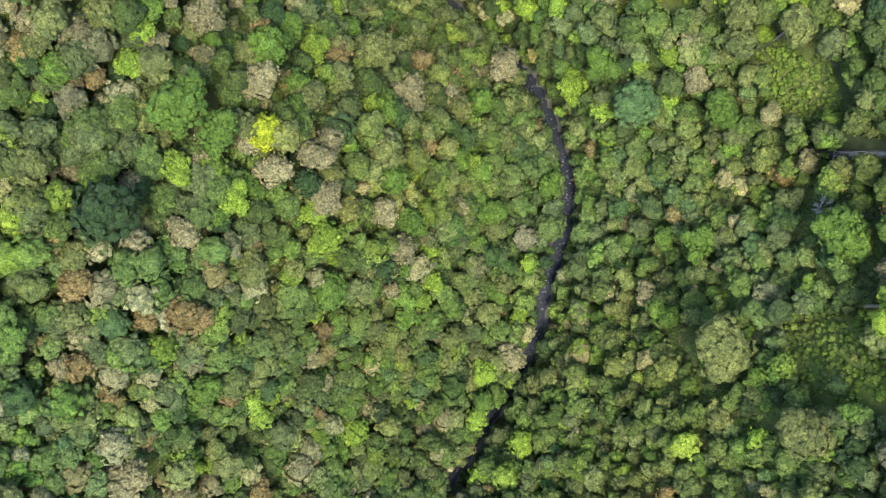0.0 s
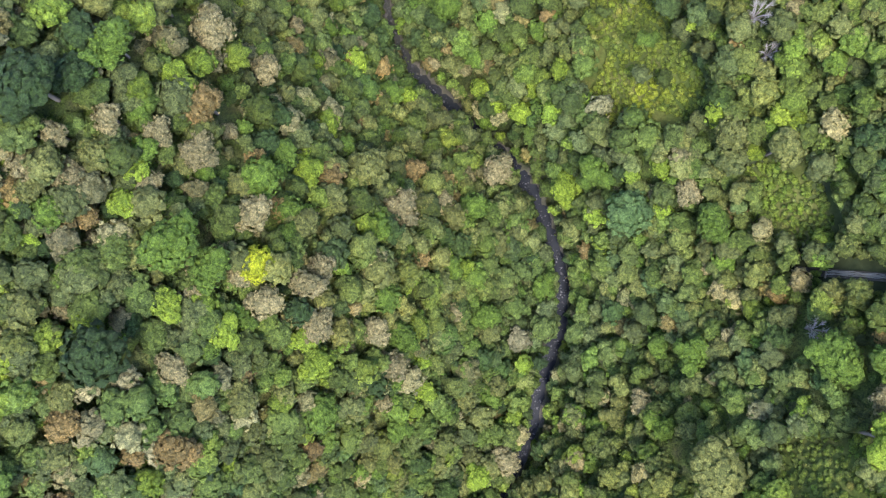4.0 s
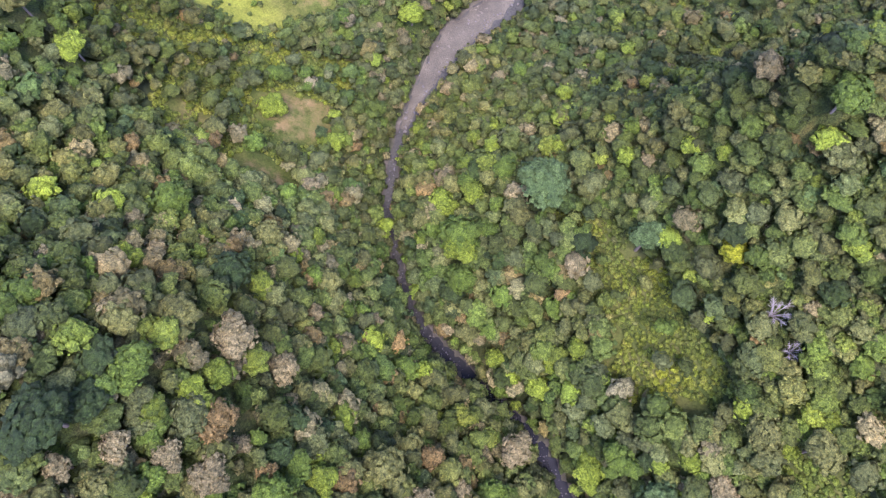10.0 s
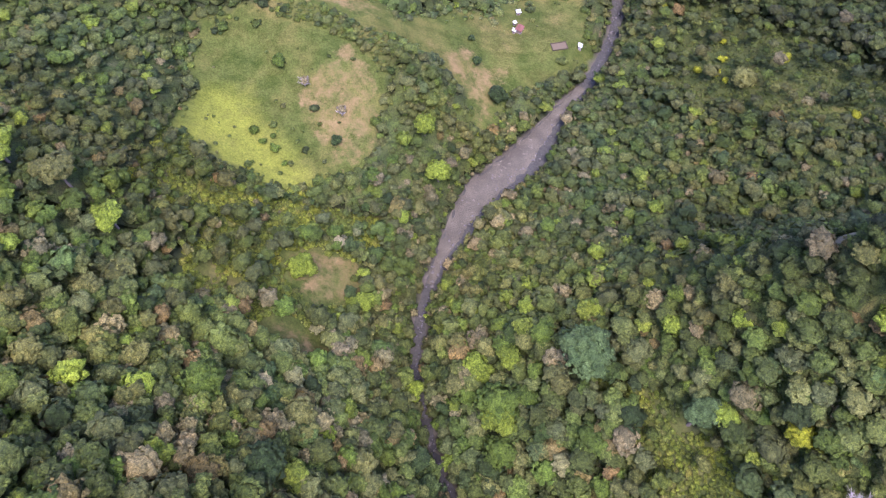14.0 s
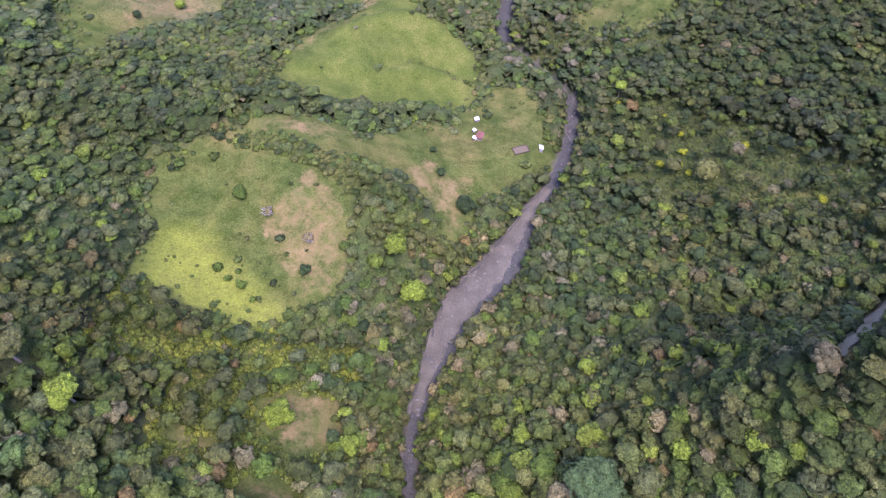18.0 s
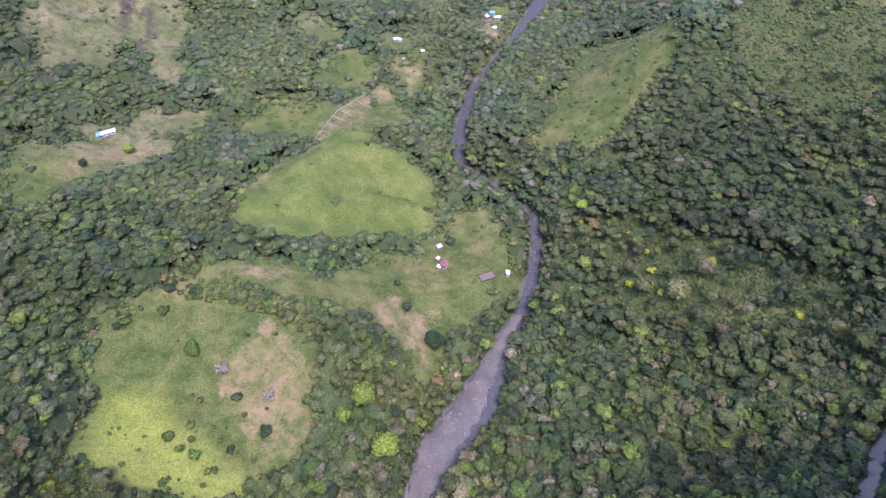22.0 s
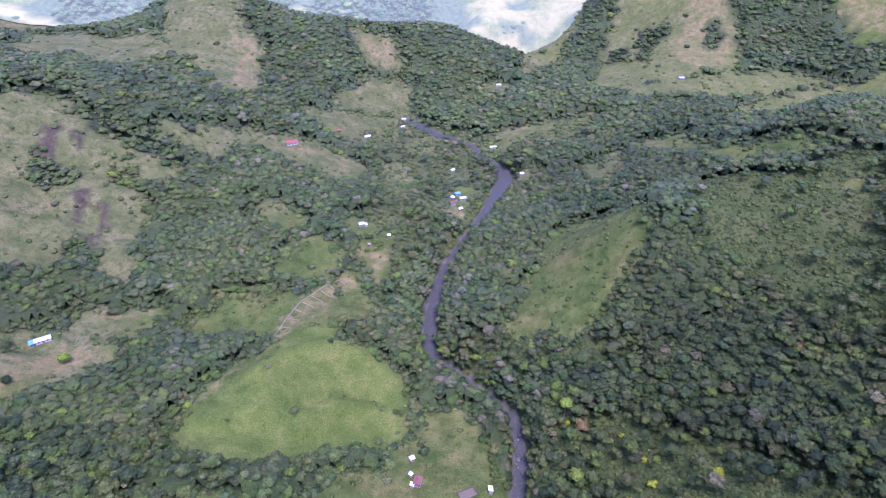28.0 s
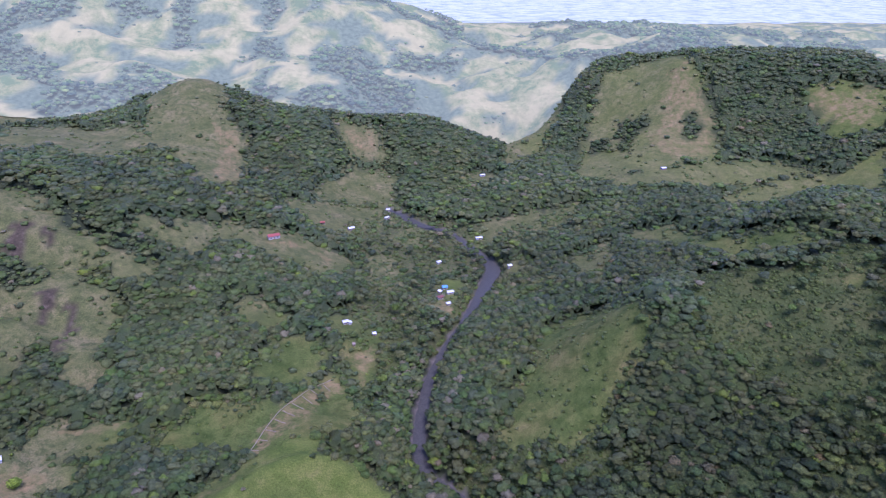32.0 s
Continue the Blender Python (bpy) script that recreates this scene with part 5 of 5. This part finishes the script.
house(119.8, 664.0, 15, 4.4, 3.4, RUST, WHITE_WALL, "house with a rusty red roof and white walls")
house(124.0, 652.0, 12, 2.9, 1.8, ZINC, TIMBER, "open grey shed below the houses", 1.9, 0.2, True, "shed", 0)
house(196.3, 786.0, 0, 6.5, 3.1, ZINC, WHITE_WALL, "long white-roofed building on the stream bank", windows=3)
house(-13.4, 752.5, 14, 10.2, 5.8, RED, WHITE_WALL, "large farm building with a red roof on the hill crest", 3.0, name="farm_building", windows=4)
house(65.8, 818.0, 20, 6.1, 4.1, ZINC, TIMBER, "grey-roofed house among trees")
house(119.5, 892.0, 0, 4.1, 3.4, ZINC, WHITE_WALL, "small white house beside the stream flat")
house(112.3, 862.0, 25, 4.8, 2.7, ZINC, WHITE_WALL, "small white building beside the stream flat")
house(36.5, 815.0, 0, 4.1, 3.1, RED, TIMBER, "small house with a red roof on the far slope")
house(198.0, 700.5, 10, 3.4, 2.0, ZINC, TIMBER, "grey tin-roofed shed on the stream bank", 1.9, 0.2, True, "shed", 0)
house(428.9, 816.0, 0, 5.4, 4.1, ZINC, TIMBER, "pale-roofed house at the foot of the bare hill")
house(245.5, 922.0, 0, 5.4, 3.4, ZINC, WHITE_WALL, "white house under the wooded hill")
house(140.0, 742.0, 30, 4.1, 2.7, ZINC, WHITE_WALL, "small pale house near the stream")
house(35.0, 595.2, 0, 1.5, 1.2, TIMBER, TIMBER, "small dark wooden hut on a bare slope", 1.9, 0.2, True, "hut", 0)
house(52.6, 608.5, 0, 2.0, 1.6, ZINC, TIMBER, "small white-roofed hut on a bare slope", 1.9, 0.2, True, "hut", 0)


def stock_pen(x, y, turn):
    z = ground_at(x, y)
    top = new("stock_pen")
    top.matrix_world = pose(x, y, z + 0.25, 0, 0, turn)
    part("floor", *box(-4.4, 4.4, -2.6, 2.6, -0.9, 0.0), plain("trodden earth", (0.115, 0.090, 0.056), 0.95, 0.1, 0.8), top)
    for args in ((-4.7, 4.7, -2.9, -2.6), (-4.7, 4.7, 2.6, 2.9), (-4.7, -4.4, -2.6, 2.6), (4.4, 4.7, -2.6, 2.6)):
        part("bank", *box(*args, -0.9, 0.5), plain("dark earth bank", (0.070, 0.060, 0.036), 0.95, 0.1, 0.8), top)
    CLEARINGS.append((x, y, 7, 6))
    tagged(top, "bare brown earth pen with a dark bank on the pasture", "pen")


stock_pen(49.8, 367.1, 12)


# ---- stones, waterfall and cliffs ----
STONE = plain("river stone", (0.115, 0.105, 0.088), 0.85, 0.3, 0.9, 0.3)
PALE_ROCK = plain("pale cliff rock", (0.145, 0.124, 0.072), 0.9, 0.2, 0.35, 0.35)


def gravel_material():
    n = Nodes("gravel", 0.9, 0.2)
    pebbles = n.ramp(n.cells(1.6), [(0.05, (0.042, 0.038, 0.026)), (0.5, (0.112, 0.100, 0.068))])
    c = n.mix(n.ramp(n.noise(0.10, 8, 0.75), [(0.38, (0, 0, 0)), (0.60, (1, 1, 1))]), pebbles, (0.062, 0.055, 0.038))
    c = n.mix(n.ramp(n.noise(0.4, 8, 0.8), [(0.55, (0, 0, 0)), (0.68, (1, 1, 1))]), c, (0.18, 0.162, 0.118))
    return n.done(c, n.cells(1.6), 0.7, 0.3)


GRAVEL = gravel_material()


def stone_mesh(seed):
    rng = np.random.default_rng(seed)
    v, f = ico(1)
    v = v * (1 + rng.uniform(-0.22, 0.22, len(v)))[:, None] * rng.uniform(0.7, 1.2, 3) * (1, 1, 0.7)
    return v, f


def make_gravel():
    """The broad bank of gravel along the stream's wide reach, between the water's edge and the woods."""
    rows = STREAM[(STREAM[:, 1] > 212) & (STREAM[:, 1] < 345)]
    d = np.gradient(rows[:, :2], axis=0)
    d /= np.linalg.norm(d, axis=1)[:, None]
    side = np.stack([-d[:, 1], d[:, 0]], 1)
    k, verts = 9, []
    for j in range(k):
        f = j / (k - 1)
        off = rows[:, 2] * (0.60 - (0.86 + 0.07 * wave(rows[:, 0], rows[:, 1], 7)) * f)
        q = rows[:, :2] + side * off[:, None]
        crest = math.sin(math.pi * min(1, (1 - f) * 1.1)) * 0.5
        verts.append(np.c_[q, np.interp(rows[:, 1], LEVEL_Y, LEVEL_Z) - 0.62 + crest + 0.12 * wave(q[:, 0], q[:, 1], 2.5)])
    n = len(rows)
    i = np.arange(n - 1)
    faces = np.concatenate([np.stack([j * n + i, (j + 1) * n + i, (j + 1) * n + i + 1, j * n + i + 1], 1) for j in range(k - 1)])
    mesh = set_mesh(bpy.data.meshes.new("gravel_bank"), np.concatenate(verts), faces, True)
    mesh.materials.append(GRAVEL)
    tagged(new("gravel_bank", mesh), "broad bank of pinkish grey river gravel", "gravel bank", kind="structure")


make_gravel()


def make_stones():
    rng = np.random.default_rng(21)
    meshes = []
    for k in range(6):
        mesh = set_mesh(bpy.data.meshes.new("boulder"), *stone_mesh(k))
        mesh.materials.append(STONE)
        meshes.append(mesh)
    seats = STREAM[(STREAM[:, 1] > 75) & (STREAM[:, 1] < 420)]
    for k in range(60):
        sx, sy, sw = seats[rng.integers(len(seats))]
        x, y = sx + rng.uniform(-0.5, 0.5) * sw, sy + rng.uniform(-1.5, 1.5)
        r = rng.uniform(0.4, 1.1)
        ob = new("boulder", meshes[k % 6])
        ob.matrix_world = pose(x, y, float(np.interp(y, LEVEL_Y, LEVEL_Z)) - 0.35, 0, 0, rng.uniform(0, 360)) @ Matrix.Diagonal((r, r, r, 1))
        tagged(ob, "grey rounded boulder lying in the shallow stream", "boulder", "stream boulders")
    seats = STREAM[(STREAM[:, 1] > -100) & (STREAM[:, 1] < 420)]
    n = 1100
    pick = seats[rng.integers(len(seats), size=n)]
    x, y = pick[:, 0] + rng.normal(0, 0.28, n) * pick[:, 2], pick[:, 1] + rng.uniform(-2, 2, n)
    z = np.interp(y, LEVEL_Y, LEVEL_Z) - 0.4
    r = rng.uniform(0.15, 0.45, n)
    tone = rng.uniform(0.03, 0.13, n)[:, None] * np.array([1.0, 0.95, 0.97])
    mat = Nodes("stones", 0.85, 0.3)
    crowns_mesh("stream_stones", "scattered grey stones along the stream bed", [stone_mesh(30 + k) for k in range(6)], x, y, z, r, np.ones(n), tone, rng, mat.done(mat.attribute("leaf", "Color"), mat.noise(3.0), 0.4, 0.1))


make_stones()


def rock_slab(line, wide):
    """A steep bare slab of pale rock lying on the spur's flank, ragged at its edges."""
    p = resample([(x, y, w) for x, y, w in line], 1.2)
    d = np.gradient(p[:, :2], axis=0)
    d /= np.linalg.norm(d, axis=1)[:, None]
    side = np.stack([-d[:, 1], d[:, 0]], 1)
    k, verts, n = 13, [], len(p)
    for j in range(k):
        f = j / (k - 1) - 0.5
        q = p[:, :2] + side * (f * wide * p[:, 2] * (1 + 0.35 * wave(p[:, 0] * 3, p[:, 1] * 3, 5.0, 2.0 if f > 0 else 5.0)))[:, None]
        verts.append(np.c_[q, height(q[:, 0], q[:, 1]) + (2.2 + 0.8 * wave(q[:, 0] * 4, q[:, 1] * 4, 3.0, 1.0)) * (1 - abs(2 * f) ** 3) - 0.8 * abs(2 * f) ** 3])
    i = np.arange(n - 1)
    faces = np.concatenate([np.stack([j * n + i, (j + 1) * n + i, (j + 1) * n + i + 1, j * n + i + 1], 1) for j in range(k - 1)])
    mesh = set_mesh(bpy.data.meshes.new("rock_slab"), np.concatenate(verts), faces)
    mesh.materials.append(PALE_ROCK)
    for x, y, w in p[::3]:
        CLEARINGS.append((x, y, 0.62 * wide * w + 0.8, 0.62 * wide * w + 0.8))
    tagged(new("rock_slab", mesh), "steep bare slab of pale grey rock on the wooded spur", "rock slab")


rock_slab([(90, 169, 0.35), (96, 174, 0.8), (104, 180, 0.6), (116, 187, 0.9), (130, 196, 1.2), (144, 205, 1.1), (160, 214, 0.8)], 4.6)


def erosion_barriers():
    """Low log barriers across the bare slip, and a long one along its upper edge."""
    log = plain("bleached logs", (0.21, 0.175, 0.115), 0.9, 0.1, 1.0)
    upper = resample([(-41, 491, 0), (-29, 517, 0), (-17, 535, 0), (-1, 553, 0), (17, 563, 0)], 1.5)
    lower = resample([(-35, 487, 0), (-18, 508, 0), (-7, 519, 0), (9, 538, 0), (21, 553, 0)], 1.5)

    def rail(name, label, points):
        top = new(name)
        x0, y0 = points[0]
        base = Vector((x0, y0, ground_at(x0, y0)))
        top.location = base
        zs = [ground_at(x, y) for x, y in points]
        for (ax, ay), (bx, by), az, bz in zip(points, points[1:], zs, zs[1:]):
            u = Vector((-(by - ay), bx - ax, 0)).normalized() * 0.2
            v = []
            for x, y, z in ((ax, ay, az), (bx, by, bz)):
                o = Vector((x, y, z)) - base
                v += [o - u - Vector((0, 0, 0.5)), o + u - Vector((0, 0, 0.5)), o + u * 0.8 + Vector((0, 0, 0.35)), o - u * 0.8 + Vector((0, 0, 0.35))]
            part("log", v, [(0, 1, 2, 3), (7, 6, 5, 4), (0, 4, 5, 1), (1, 5, 6, 2), (2, 6, 7, 3), (3, 7, 4, 0)], log, top)
        tagged(top, label, "barrier", "slope barriers")

    rail("slope_barrier", "long low log barrier along the slip's upper edge", [tuple(q[:2]) for q in upper[2::4]])
    for k in range(9):
        f = 0.06 + 0.104 * k
        a, b = upper[int(f * (len(upper) - 1))], lower[int(f * (len(lower) - 1))]
        points = [(a[0] + (b[0] - a[0]) * g, a[1] + (b[1] - a[1]) * g) for g in (0.08, 0.36, 0.64)]
        rail("slope_barrier", "short low log barrier across the bare slip", points)


erosion_barriers()


def make_waterfall():
    rng = np.random.default_rng(5)
    fall = new("waterfall")
    fall.location = (118, 29, ground_at(118, 29))
    base = Vector(fall.location)
    wet = plain("wet black rock", (0.058, 0.050, 0.038), 0.7, 0.2, 0.8, 0.4)
    foam = plain("white falling water", (0.26, 0.245, 0.215), 0.6, 0.2, 1.5, 0.25)
    xs, n = np.linspace(113, 146, 34), 9
    v, f = [], []
    for i, x in enumerate(xs):
        for j in range(n):
            y = 29 - (x - 118) * 0.12 + (j / (n - 1) - 0.5) * 2.6
            v.append((x - base.x, y - base.y, ground_at(x, y) + 1.0 + 0.5 * float(wave(np.array(x * 3.0), np.array(y * 3.0), 2.0)) - base.z))
    for i in range(len(xs) - 1):
        for j in range(n - 1):
            a = i * n + j
            f.append((a, a + n, a + n + 1, a + 1))
    part("rock_bed", v, f, wet, fall, "wet black rock chute")
    for k in range(9):
        off, wide = rng.uniform(-0.9, 0.9), rng.uniform(0.06, 0.15)
        v, f = [], []
        row = np.linspace(119 + rng.uniform(0, 2.5), 145, 30)
        for i, x in enumerate(row):
            y = 29 - (x - 118) * 0.12 + off * (0.5 + 0.5 * (146 - x) / 27) + 0.12 * math.sin(x * 1.3 + k)
            z = ground_at(x, y) + 1.75 + 0.2 * math.sin(x * 0.9 + k)
            v += [(x - base.x, y - base.y - wide, z - base.z - 0.15), (x - base.x, y - base.y, z - base.z + 0.1), (x - base.x, y - base.y + wide, z - base.z - 0.15)]
        for i in range(len(row) - 1):
            a = 3 * i
            f += [(a, a + 3, a + 4, a + 1), (a + 1, a + 4, a + 5, a + 2)]
        part("strand", v, f, foam, fall, "thin white strand of falling water")
    tagged(fall, "thin waterfall in white strands over a dark rock chute", "waterfall")
    log = new("fallen_log")
    z = ground_at(119, 30) + 2.0
    log.matrix_world = pose(119.5, 30.3, z, 0, 0, 82)
    ring, v, f = 8, [], []
    for i, (x, r) in enumerate(((-3.2, 0.30), (-1.5, 0.28), (0.2, 0.25), (1.8, 0.22), (3.2, 0.17))):
        v += [(x, r * math.cos(a) + 0.08 * math.sin(x), r * math.sin(a)) for a in np.arange(ring) * 2 * math.pi / ring]
    for i in range(4):
        f += [(i * ring + j, i * ring + (j + 1) % ring, (i + 1) * ring + (j + 1) % ring, (i + 1) * ring + j) for j in range(ring)]
    f += [tuple(range(ring))[::-1], tuple(range(4 * ring, 5 * ring))]
    part("log", v, f, BARK, log, smooth=True)
    tagged(log, "pale fallen log across the foot of the waterfall", "log")
    CLEARINGS.extend([(114, 30, 5, 4.2), (121, 29, 7, 5.2), (130, 28, 9, 5.4), (140, 27, 9, 5.4)])


make_waterfall()


make_forest()
make_undergrowth("leafy undergrowth of the gorge forest, coloured dark as gap shade", -170, 190, -105, 200, 2.2, 4.4, 1)
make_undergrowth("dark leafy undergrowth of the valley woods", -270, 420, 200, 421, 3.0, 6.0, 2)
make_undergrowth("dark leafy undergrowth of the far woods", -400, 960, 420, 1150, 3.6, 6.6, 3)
